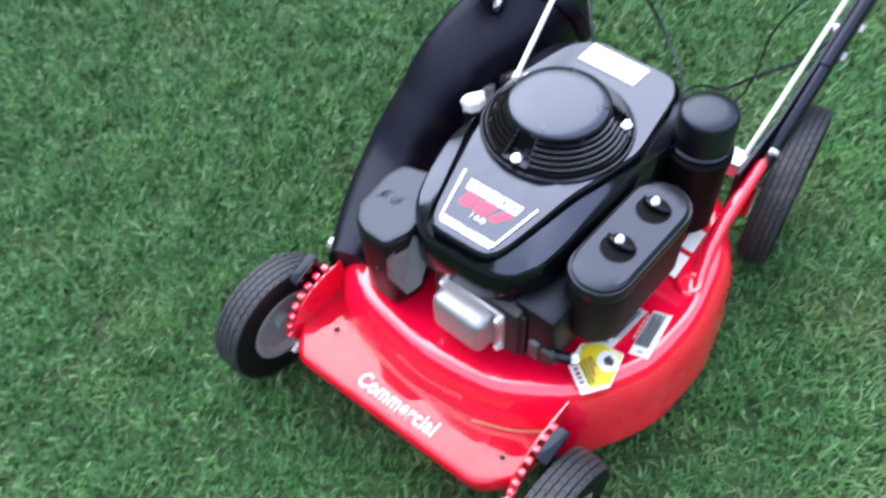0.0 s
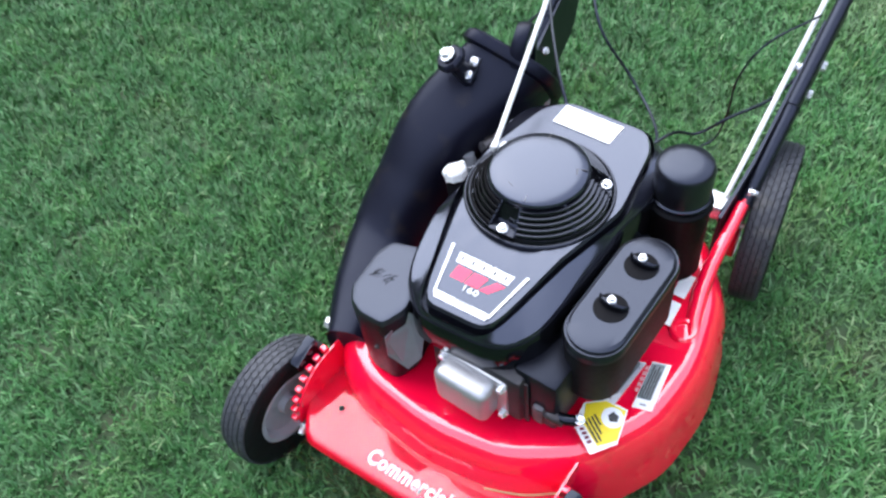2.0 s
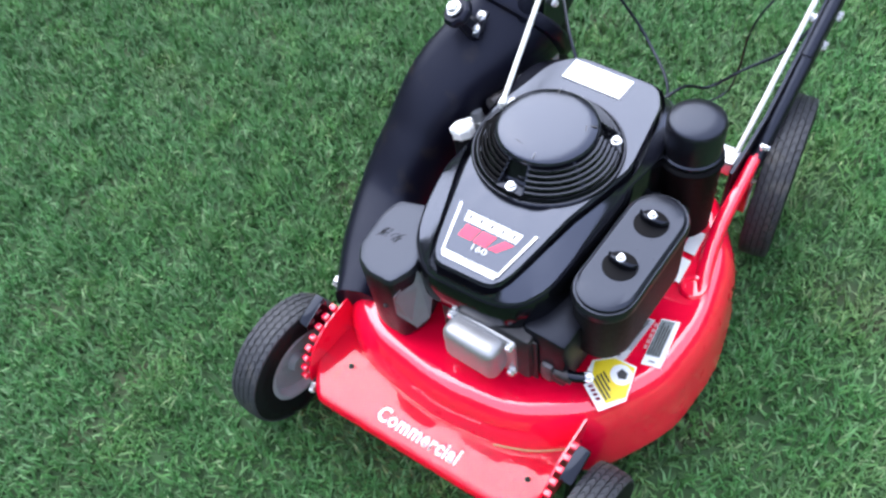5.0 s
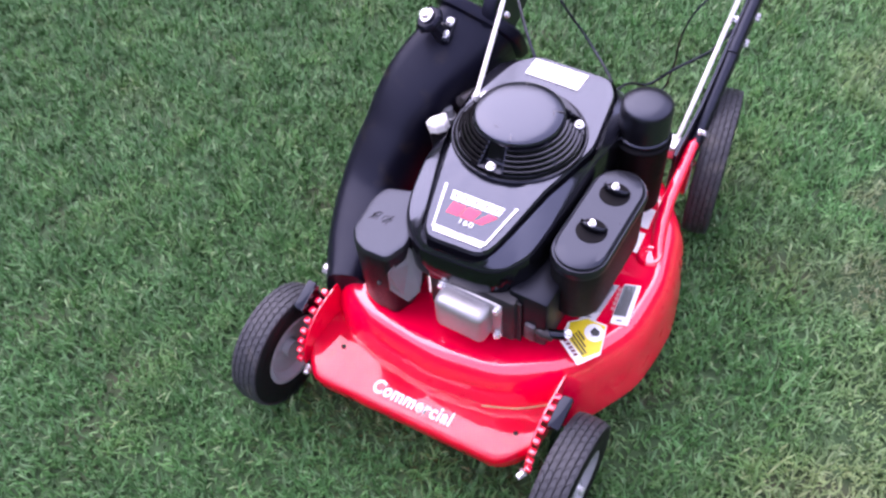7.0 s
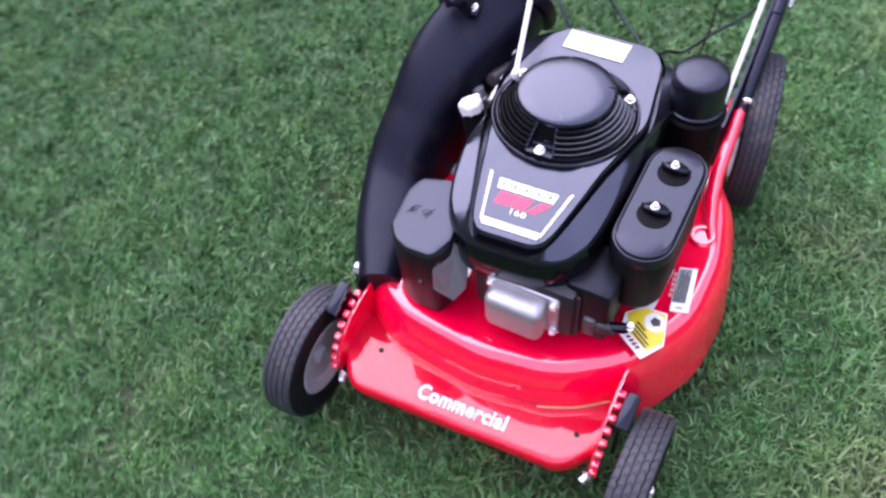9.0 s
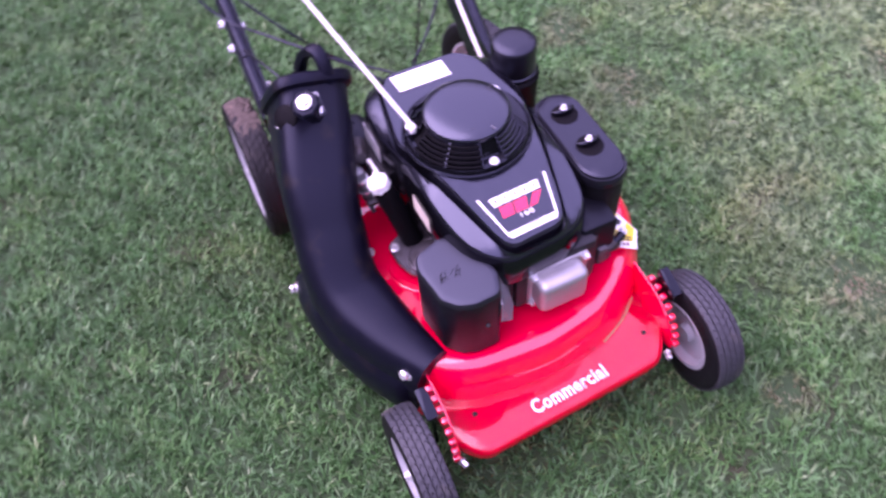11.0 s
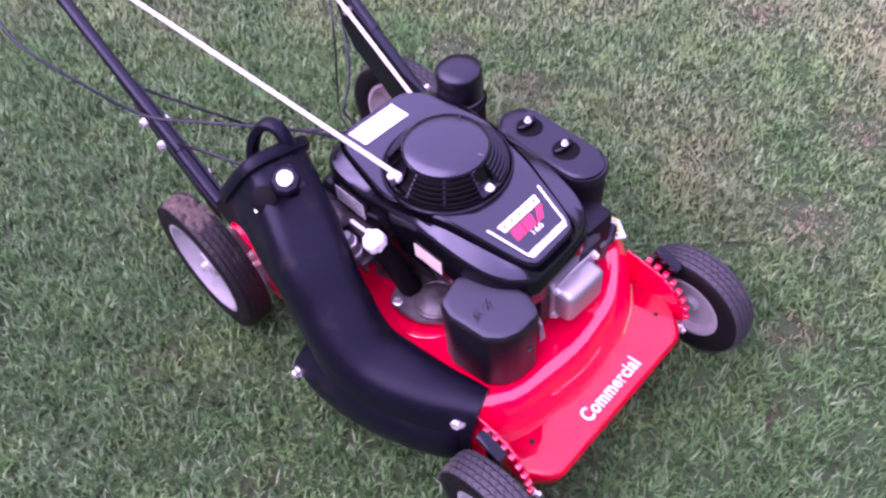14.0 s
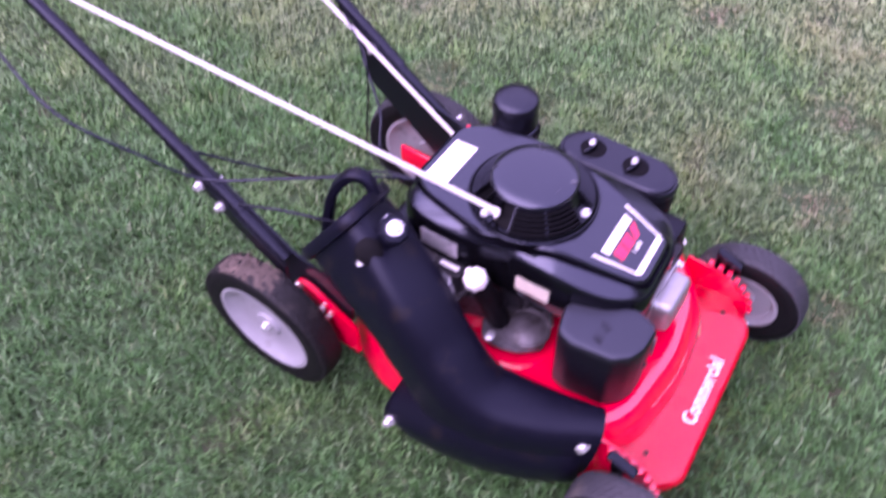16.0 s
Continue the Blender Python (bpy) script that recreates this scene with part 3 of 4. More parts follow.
def build_recoil():
    m = Matrix.Translation((0.001, 0.015, 0))
    bm = bmesh.new()
    revolve(bm, [(0.1035, 0.410), (0.1035, 0.4200), (0.1020, 0.4218), (0.1000, 0.4218), (0.0988, 0.4200), (0.0985, 0.4195), (0.0975, 0.4230), (0.0955, 0.4256), (0.0930, 0.4256), (0.0915, 0.4220), (0.084, 0.4200)], 72, m)
    cage = part("recoil_cage", bm, GLOSS, mower, "gloss black louvred starter housing", angle=25)
    bm = bmesh.new()
    revolve(bm, [(0.088, 0.418), (0.074, 0.428), (0.058, 0.4545), (0.030, 0.4545)], 48, m)
    part("inner_cone", bm, DULL, cage, "dark inner fan housing")
    bm = bmesh.new()
    revolve(bm, [(0.062, 0.4500), (0.0672, 0.4525), (0.0684, 0.4570), (0.0682, 0.4596), (0.0668, 0.4622), (0.0640, 0.4640), (0.053, 0.4668), (0.035, 0.4684), (0.015, 0.4692), (0.002, 0.4693)], 72, m)
    part("cap", bm, HOOD, cage, "domed matt black starter cap")
    # scribed marks and a shallow notch on the cap
    for deg in (-74, 24, 108):
        bm = bmesh.new()
        turn = m @ Matrix.Rotation(radians(deg), 4, "Z")
        box(bm, (0.050, -0.0006, 0.4640), (0.0640, 0.0006, 0.4664), m=turn)
        part("mark", bm, GREY if deg < 0 else INK, cage)
    bm = bmesh.new()
    turn = m @ Matrix.Rotation(radians(24), 4, "Z")
    box(bm, (0.0500, -0.011, 0.4640), (0.0512, 0.0006, 0.4676), m=turn)
    part("mark", bm, INK, cage)
    bm = bmesh.new()
    tube(bm, [m @ Vector((0.049 * math.cos(radians(k)), 0.049 * math.sin(radians(k)), 0.4668)) for k in (-112, -108, -104, -100)], 0.0006, 6)
    part("mark", bm, INK, cage)
    def arc(r, z, d0, d1, bright, mat):
        bm = bmesh.new()
        ring = [(r + 0.0024, z - 0.0021), (r + 0.0012, z + 0.0008), (r - 0.0002 - bright, z + 0.0011), (r + 0.0006, z - 0.0021)]
        n = max(8, int((d1 - d0) / 4))
        loft(bm, [[m @ Vector((q * math.cos(a), q * math.sin(a), h)) for q, h in ring] for a in [radians(d0 + (d1 - d0) * i / n) for i in range(n + 1)]])
        part("louvre", bm, mat, cage, angle=25)
    # steep louvres in four sectors, with open slots between them
    # the rope side is dull black, its fainter glint put into the material
    for d0, d1, rings, bright, mat in ((-77, 22, 5, 0.0022, GLOSS), (42, 128, 5, 0.0010, GLOSS), (186, 259, 5, 0.0, DULL)):
        for k in range(rings):
            arc(0.0915 - 0.0050 * k, 0.4295 + 0.0056 * k, d0, d1, bright, mat)
    # closed dark panels on the rope side, split by upright bars
    for d0, d1 in ((188, 222), (224, 258)):
        bm = bmesh.new()
        n = 8
        loft(bm, [[m @ Vector((q * math.cos(a), q * math.sin(a), h)) for q, h in ((0.0885, 0.4235), (0.0690, 0.4535), (0.0670, 0.4535), (0.0865, 0.4235))] for a in [radians(d0 + (d1 - d0) * i / n) for i in range(n + 1)]])
        part("panel", bm, GLOSS, cage)
    for deg in (-101, -77, -28, 22, 42, 85, 128, 146, 186, 223):
        a = radians(deg)
        bm = bmesh.new()
        d, w = Vector((math.cos(a), math.sin(a), 0)), Vector((-math.sin(a), math.cos(a), 0)) * 0.0014
        lo, hi = m @ (d * 0.0945), m @ (d * 0.0665)
        up = Vector((0, 0, 1))
        loft(bm, [[lo - w + up * 0.420, lo + w + up * 0.420, lo + w + up * 0.4275, lo - w + up * 0.4275],
                  [hi - w + up * 0.444, hi + w + up * 0.444, hi + w + up * 0.4565, hi - w + up * 0.4565]])
        part("rib", bm, GLOSS, cage)
    for deg in (-89, 32, 155):
        a = radians(deg)
        bm = bmesh.new()
        turn = m @ Matrix.Rotation(a, 4, "Z")
        loft(bm, [[turn @ Vector(v) for v in ((r, -h, z - 0.010), (r, h, z - 0.010), (r, h, z), (r, -h, z))] for r, h, z in ((0.0660, 0.0125, 0.4535), (0.0770, 0.0150, 0.4305), (0.0800, 0.0160, 0.4285), (0.0955, 0.0190, 0.4275))])
        part("bolt_seat", bm, GLOSS, cage, smooth=False)
        bolt(m @ Vector((0.0895 * math.cos(a), 0.0895 * math.sin(a), 0.4295)), (0, 0, 1), cage, 0.006, 0.006)
    return cage


build_recoil()


def stadium(cx, y0, y1, hw, n=12):
    pts = [(cx + hw * math.cos(a), y1 - hw + hw * math.sin(a)) for a in [math.pi * k / n for k in range(n + 1)]]
    return pts + [(cx + hw * math.cos(a), y0 + hw + hw * math.sin(a)) for a in [math.pi + math.pi * k / n for k in range(n + 1)]]


def build_air_cleaner():
    c, s = (0.169, -0.053), stadium(0.169, -0.158, 0.054, 0.0415)
    bm = bmesh.new()
    loft(bm, [level(shrink(s, 0.010, c), 0.262), level(shrink(s, 0.003, c), 0.275), level(shrink(s, 0.002, c), 0.372)])
    body = part("air_cleaner", bm, RUBBER_DARK, mower, "black plastic air cleaner case")
    bm = bmesh.new()
    loft(bm, [level(s, 0.366), level(shrink(s, -0.001, c), 0.376), level(shrink(s, 0.002, c), 0.382), level(shrink(s, 0.005, c), 0.382), level(shrink(s, 0.006, c), 0.386), level(shrink(s, 0.012, c), 0.389), level(shrink(s, 0.03, c), 0.389)])
    part("cover", bm, SATIN, body, "ribbed black cover with two knobs", angle=30)
    for y in (-0.001, -0.079):
        bm = bmesh.new()
        revolve(bm, [(0.0225, 0.3885), (0.0222, 0.3898), (0.0205, 0.3903), (0.002, 0.3895)], 28, Matrix.Translation((0.169, y - 0.004, 0)))
        part("knob_seat", bm, DULL, body, "round recessed knob seat")
        bm = bmesh.new()
        wing = [(0.149, y + 0.004), (0.154, y - 0.001), (0.161, y - 0.0035), (0.169, y - 0.0045), (0.177, y - 0.0035), (0.184, y - 0.001), (0.189, y + 0.004)]
        loft(bm, [[(x, v - 0.0035, 0.390), (x, v + 0.0035, 0.390), (x, v + 0.0032, h - 0.002), (x, v + 0.0015, h), (x, v - 0.0015, h), (x, v - 0.0032, h - 0.002)] for (x, v), h in zip(wing, (0.396, 0.3985, 0.4005, 0.401, 0.4005, 0.3985, 0.396))])
        part("knob", bm, GLOSS, body, angle=50)
        bolt((0.168, y - 0.001, 0.402), (0, 0, 1), body, 0.0045, 0.006, "stud")


build_air_cleaner()


def build_fuel_filler():
    m = Matrix.Translation((0.152, 0.139, 0))
    bm = bmesh.new()
    revolve(bm, [(0.043, 0.24), (0.043, 0.368), (0.0455, 0.371), (0.0455, 0.377), (0.042, 0.3805), (0.036, 0.381)], 40, m)
    neck = part("fuel_filler", bm, DULL, mower, "black filler neck of the fuel tank")
    bm = bmesh.new()
    revolve(bm, [(0.037, 0.378), (0.0415, 0.384), (0.0415, 0.388), (0.039, 0.390), (0.0400, 0.436), (0.0385, 0.442), (0.035, 0.4455), (0.02, 0.448), (0.002, 0.4485)], 40, m)
    part("cap", bm, SATIN, neck, "domed black screw cap")
    bm = bmesh.new()
    box(bm, (0.09, 0.085, 0.215), (0.178, 0.205, 0.320), 0.018, 3)
    part("fuel_tank", bm, MATT, mower, "black plastic fuel tank")


build_fuel_filler()


def build_muffler_guard():
    c = (-0.115, -0.18)
    o = radial([(-0.140, -0.236), (-0.158, -0.214), (-0.166, -0.150), (-0.158, -0.124), (-0.110, -0.112), (-0.076, -0.150), (-0.063, -0.212), (-0.076, -0.246), (-0.116, -0.246)], 72, 1, c)
    def top_face(d):
        return lambda x, y: 0.350 + 0.10 * (x + 0.155) + 0.02 * (y + 0.20) - d
    bm = bmesh.new()
    loft(bm, [level(shrink(o, 0.004, c), 0.211), level(shrink(o, 0.001, c), 0.216), level(shrink(o, -0.001, c), top_face(0.010)), level(shrink(o, 0.0005, c), top_face(0.0050)), level(shrink(o, 0.003, c), top_face(0.0015)), level(shrink(o, 0.007, c), top_face(0.0002)), level(shrink(o, 0.012, c), top_face(0)), level(shrink(o, 0.04, c), top_face(0))])
    guard = part("muffler_guard", bm, MATT, mower, "black muffler guard with an embossed mark", angle=35)
    # top skin of the same plastic, its brighter sky sheen put into the material
    bm = bmesh.new()
    loft(bm, [level(shrink(o, -0.0012, c), top_face(0.0095)), level(shrink(o, 0.0000, c), top_face(0.0045)), level(shrink(o, 0.0025, c), top_face(0.0010)), level(shrink(o, 0.007, c), top_face(-0.0002)), level(shrink(o, 0.012, c), top_face(-0.0004)), level(shrink(o, 0.04, c), top_face(-0.0004))], False, True)
    part("top_face", bm, GUARD_SHEEN, guard, "smooth top of the black guard, with a stronger sheen put in", angle=35)
    # embossed mark: two clusters of fine curled strokes
    rng = random.Random(4)
    for k in range(16):
        x, y = (-0.136 if k % 2 else -0.116) + rng.uniform(-0.006, 0.006), -0.182 + rng.uniform(-0.005, 0.007)
        turn, n = rng.uniform(0.4, 1.6), rng.uniform(0.004, 0.009)
        bm = bmesh.new()
        bow = [Vector((x + n * (j / 2 - 1) * math.cos(turn) - 0.002 * (1 - (j / 2 - 1) ** 2) * math.sin(turn), y + n * (j / 2 - 1) * math.sin(turn) + 0.002 * (1 - (j / 2 - 1) ** 2) * math.cos(turn), 0)) for j in range(5)]
        tube(bm, [(v.x, v.y, top_face(-0.0004)(v.x, v.y)) for v in bow], 0.00045, 5)
        part("embossing", bm, DULL, guard)
    bolt((-0.098, -0.2465, 0.284), (0, -1, 0.2), guard, 0.0035, 0.004, mat=CAST)
    # flank plate of the guard, in a paler grey than its black body
    bm = bmesh.new()
    rim = [Vector(v) for v in ((-0.066, -0.208, 0.351), (-0.0735, -0.2485, 0.326), (-0.075, -0.250, 0.284), (-0.052, -0.240, 0.256), (-0.041, -0.222, 0.270), (-0.046, -0.196, 0.318))]
    d = Vector((-0.0025, 0.0008, -0.0015))
    loft(bm, [rim, [v + d for v in rim]])
    part("side_shield", bm, STEEL, guard, "sloping dull grey side shield", smooth=False)


build_muffler_guard()


def build_engine():
    bm = bmesh.new()
    revolve(bm, [(0.105, 0.198), (0.105, 0.215), (0.088, 0.222), (0.088, 0.30), (0.10, 0.32)], 40, Matrix.Translation((0, 0.03, 0)))
    box(bm, (-0.10, -0.03, 0.25), (0.10, 0.19, 0.33), 0.012)
    block = part("crankcase", bm, DARK, mower, "dark cast crankcase with grime")
    bm = bmesh.new()
    box(bm, (-0.03, -0.21, 0.225), (0.115, -0.05, 0.325), 0.008)
    part("cylinder", bm, DARK, mower, "dark finned cylinder")
    for i in range(6):
        bm = bmesh.new()
        box(bm, (-0.036, -0.200 + 0.012 * i, 0.222), (0.121, -0.1965 + 0.012 * i, 0.318), 0.001, 1)
        part("fin", bm, DARK, block)
    bm = bmesh.new()
    box(bm, (-0.004, -0.246, 0.238), (0.082, -0.205, 0.306), 0.013, 4)
    box(bm, (-0.010, -0.214, 0.230), (0.096, -0.204, 0.312), 0.004, 2)
    head = part("valve_cover", bm, ALU, mower, "bright cast aluminium valve cover")
    for x, z in ((-0.003, 0.304), (0.090, 0.304), (0.090, 0.240), (-0.003, 0.240)):
        bolt((x, -0.214, z), (0, -1, 0), head, 0.006, 0.008)
    # plastic cowl beside the cylinder, facing the front
    bm = bmesh.new()
    box(bm, (0.095, -0.195, 0.225), (0.160, -0.11, 0.335), 0.008, 2)
    part("cowl", bm, MATT, mower, "matt black cooling cowl")
    bm = bmesh.new()
    tube(bm, [(0.138, -0.185, 0.258), (0.152, -0.192, 0.262), (0.168, -0.188, 0.258)], 0.0095, 12, 4)
    box(bm, (0.126, -0.202, 0.238), (0.144, -0.184, 0.276), 0.004)
    part("breather_fitting", bm, CAST, mower, "small metal fitting beside the air cleaner")
    bm = bmesh.new()
    tube(bm, [(0.148, -0.19, 0.262), (0.168, -0.188, 0.262), (0.184, -0.180, 0.262)], 0.008, 12, 4)
    lead = part("hose", bm, GLOSS, mower, "short black rubber hose")
    bolt((0.186, -0.179, 0.266), (0.3, 0, 1), lead, 0.006, 0.006)
    # oil filler
    bm = bmesh.new()
    tube(bm, [(-0.116, -0.003, 0.222), (-0.130, 0.007, 0.285), (-0.150, 0.021, 0.356)], [0.019, 0.019, 0.0175], 18)
    neck = part("oil_filler", bm, DULL, mower, "black oil filler tube with a pale cap")
    bm = bmesh.new()
    q = Matrix.Translation((-0.151, 0.022, 0.356)) @ Vector((-0.3, 0.1, 1)).to_track_quat("Z", "Y").to_matrix().to_4x4()
    revolve(bm, [(0.015, -0.004), (0.0188, 0.0), (0.0188, 0.012), (0.0165, 0.016), (0.004, 0.017)], 8, q)
    cap = part("cap", bm, WHITE, neck, "pale grey oil cap", smooth=False)
    bm = bmesh.new()
    box(bm, (-0.0195, -0.0055, 0.008), (0.0195, 0.0055, 0.020), 0.004, 2, q)
    part("cap_grip", bm, WHITE, cap)
    # carburettor side: throttle linkage and fittings behind the chute
    bm = bmesh.new()
    box(bm, (-0.150, 0.055, 0.255), (-0.105, 0.16, 0.335), 0.012)
    carb = part("throttle_box", bm, DARK, mower, "dark metal throttle linkage box")
    bm = bmesh.new()
    revolve(bm, [(0.011, -0.026), (0.013, -0.024), (0.013, 0.014), (0.010, 0.018), (0.010, 0.026), (0.004, 0.028)], 18, Matrix.Translation((-0.150, 0.120, 0.347)) @ Vector((-0.25, -1, 0.25)).to_track_quat("Z", "Y").to_matrix().to_4x4())
    part("solenoid", bm, CAST, carb, "grey metal solenoid barrel")
    # governor barrel with two bright rings, on a bent steel lever plate
    q = Matrix.Translation((-0.160, 0.072, 0.292)) @ Vector((-0.20, 0.10, 1)).to_track_quat("Z", "Y").to_matrix().to_4x4()
    bm = bmesh.new()
    revolve(bm, [(0.009, -0.002), (0.0125, 0.0), (0.0125, 0.044), (0.010, 0.048), (0.010, 0.056), (0.003, 0.058)], 20, q)
    barrel = part("governor_barrel", bm, STEEL, carb, "grey steel barrel with two bright rings", angle=40)
    for h in (0.010, 0.036):
        bm = bmesh.new()
        revolve(bm, [(0.0122, h), (0.0140, h + 0.0006), (0.0140, h + 0.0044), (0.0122, h + 0.005)], 20, q)
        part("ring", bm, ZINC, barrel)
    bm = bmesh.new()
    box(bm, (-0.168, 0.050, 0.280), (-0.130, 0.092, 0.290), 0.002, 1)
    part("lever_plate", bm, CAST, carb, "grey steel lever plate")
    bm = bmesh.new()
    tube(bm, [(-0.152, 0.242, 0.276), (-0.116, 0.242, 0.276)], 0.0055, 10)
    part("pin", bm, WHITE, carb, "white plastic link pin")
    bm = bmesh.new()
    tube(bm, [(-0.143, 0.094, 0.345), (-0.141, 0.062, 0.344)], 0.0035, 10)
    part("pin", bm, WHITE, carb, "white plastic link pin")
    bm = bmesh.new()
    tube(bm, [(-0.150, 0.155, 0.325), (-0.168, 0.130, 0.318), (-0.172, 0.095, 0.305), (-0.160, 0.05, 0.265)], 0.0035, 8, 5)
    part("fuel_hose", bm, RUBBER, carb, "thin rubber fuel hose")
    for at in ((-0.158, 0.104, 0.312), (-0.150, 0.166, 0.355), (-0.152, 0.150, 0.275)):
        bolt(at, (-1, 0, 0.5), carb, 0.0055, 0.006)
    # cast mounting foot: a thick flange off the deck, a low dome on it and ribs up to the crankcase
    c = (-0.112, -0.034)
    rim = radial([(-0.160, 0.006), (-0.159, -0.030), (-0.150, -0.060), (-0.124, -0.090), (-0.084, -0.084), (-0.066, -0.040), (-0.078, 0.022), (-0.120, 0.026)], 56, 1, c)
    bm = bmesh.new()
    loft(bm, [level(shrink(rim, 0.010, c), 0.200), level(shrink(rim, 0.008, c), 0.211), level(shrink(rim, 0.001, c), 0.213), level(rim, 0.216), level(rim, 0.2225), level(shrink(rim, 0.0025, c), 0.225), level(shrink(rim, 0.012, c), 0.2255)])
    revolve(bm, [(0.040, 0.224), (0.039, 0.2290), (0.035, 0.2305), (0.033, 0.2292), (0.026, 0.2335), (0.016, 0.2362), (0.004, 0.2368)], 32, Matrix.Translation((-0.106, -0.050, 0)))
    for x0, y0, x1, y1 in ((-0.082, -0.082, -0.064, -0.060), (-0.078, -0.030, -0.062, -0.022), (-0.090, 0.006, -0.070, 0.014)):
        d = Vector((y0 - y1, x1 - x0, 0)).normalized() * 0.003
        p, q = Vector((x0, y0, 0)), Vector((x1, y1, 0))
        loft(bm, [[p - d + Vector((0, 0, 0.222)), p + d + Vector((0, 0, 0.222)), p + d + Vector((0, 0, 0.236)), p - d + Vector((0, 0, 0.236))], [q - d + Vector((0, 0, 0.222)), q + d + Vector((0, 0, 0.222)), q + d + Vector((0, 0, 0.285)), q - d + Vector((0, 0, 0.285))]])
    foot = part("mounting_foot", bm, CAST, mower, "grimy cast mounting foot", angle=30)
    # embossed ring of the deck round the foot
    bm = bmesh.new()
    tube(bm, [(c[0] + 0.062 * math.cos(radians(k)), c[1] - 0.004 + 0.062 * math.sin(radians(k)), 0.2012) for k in range(150, 300, 6)], 0.0022, 8)
    part("embossed_ring", bm, RED, deck)
    bm = bmesh.new()
    loft(bm, [[(x, y, z) for x, y, z in ((-0.128, 0.078, 0.200), (-0.112, 0.022, 0.200), (-0.108, 0.034, 0.236), (-0.122, 0.078, 0.252))], [(x, y, z) for x, y, z in ((-0.120, 0.078, 0.200), (-0.104, 0.022, 0.200), (-0.100, 0.034, 0.236), (-0.114, 0.078, 0.252))]])
    part("web", bm, CAST, foot, "pale grey cast web")
    bolt((-0.151, -0.006, 0.226), (0, 0, 1), foot, 0.007, 0.007)
    bolt((-0.080, -0.078, 0.2265), (0, 0, 1), foot, 0.005, 0.006)
    bolt((-0.190, 0.020, 0.206), (0, 0, 1), deck, 0.008, 0.008)


build_engine()
# printed labels on the hood's side
silver = [(-0.1278, 0.142, 0.350), (-0.1278, 0.142, 0.384), (-0.1278, 0.074, 0.384), (-0.1278, 0.074, 0.350)]
plate = flat("side_label", silver, SILVER, hood, label="silver printed label on the hood's side")
for k in range(3):
    flat("print_bar", [(-0.1288, y, z) for y, z in ((0.136, 0.376 - 0.009 * k), (0.136, 0.379 - 0.009 * k), (0.082 + 0.012 * (k % 2), 0.379 - 0.009 * k), (0.082 + 0.012 * (k % 2), 0.376 - 0.009 * k))], PRINT, plate, 0.0004)
flat("side_label", [(-0.1152, -0.026, 0.336), (-0.1152, -0.026, 0.366), (-0.1142, -0.084, 0.366), (-0.1142, -0.084, 0.336)], CREAM, hood, label="cream label on the hood's side")


# ---- discharge chute ----
def build_chute():
    path = curve_points([(-0.190, -0.226, 0.155), (-0.226, -0.14, 0.168), (-0.254, -0.04, 0.198), (-0.246, 0.04, 0.270), (-0.228, 0.115, 0.342), (-0.190, 0.243, 0.398)], 10)
    pts, tang = frames_along(path)
    n = 32
    loops, count = [], len(pts)
    for i, (p, t) in enumerate(zip(pts, tang)):
        s = i / (count - 1)
        side = t.cross(Vector((0, 0, 1))).normalized()
        up = side.cross(t).normalized()
        # the mouth turns squarer and rolls towards the engine
        f = max(0.0, (s - 0.60) / 0.40)
        f = f * f * (3 - 2 * f)
        side = (side * (1 - f) + Vector((0.90, 0.19, -0.40)) * f).normalized()
        up = (up * (1 - f) + Vector((0.19, -0.57, 0.80)) * f).normalized()
        a, b = 0.060 - 0.024 * max(0, 1 - s / 0.33) ** 1.3 + 0.009 * f, 0.080 - 0.003 * s
        ring = []
        for k in range(n):
            ang = 2 * math.pi * k / n
            c, d = math.cos(ang), math.sin(ang)
            e = 0.68 - 0.18 * f
            ring.append(p + side * (a * abs(c) ** e * (1 if c > 0 else -1)) + up * (b * abs(d) ** e * (1 if d > 0 else -1)))
        loops.append(ring)
    centre = sum((Vector(v) for v in loops[-1]), Vector()) / n
    inner = [[centre + (Vector(v) - centre) * 0.93 for v in loops[-1]], [centre + (Vector(v) - centre) * 0.90 - tang[-1] * 0.12 for v in loops[-1]]]
    bm = bmesh.new()
    loft(bm, loops + inner)
    chute = part("discharge_chute", bm, CHUTE, mower, "black plastic side discharge chute curving up to the rear", angle=50)
    bm = bmesh.new()
    t = tang[-1]
    def ring(k, d):
        return [centre + (Vector(v) - centre) * k + t * d for v in loops[-1]]
    loft(bm, [ring(0.98, -0.016), ring(1.12, -0.012), ring(1.15, -0.006), ring(1.15, 0.004), ring(1.10, 0.008), ring(0.94, 0.006), ring(0.92, -0.02)], False, False)
    part("rim", bm, CHUTE, chute, "thick rolled rim")
    return chute


chute = build_chute()
# latch boss and strap with their bolts near the top
AXIS = Vector((-0.30, -0.45, 1)).normalized()
q = Matrix.Translation((-0.2185, 0.1195, 0.482)) @ AXIS.to_track_quat("Z", "Y").to_matrix().to_4x4()
bm = bmesh.new()
revolve(bm, [(0.015, -0.050), (0.013, -0.012), (0.018, -0.005), (0.0225, -0.004), (0.0235, -0.001), (0.0230, 0.005), (0.0195, 0.0085), (0.011, 0.0090)], 8, q)
part("latch_boss", bm, CHUTE, chute, "moulded boss of the chute latch", smooth=False)
bolt((-0.2215, 0.1140, 0.494), AXIS, chute, 0.0095, 0.008)
bm = bmesh.new()
strap = Matrix.Translation((-0.1985, 0.1375, 0.4590)) @ Matrix.Rotation(radians(40), 4, "X") @ Matrix.Rotation(radians(-8), 4, "Y")
box(bm, (-0.0095, -0.020, -0.005), (0.0095, 0.020, 0.0), 0.0015, 2, strap)
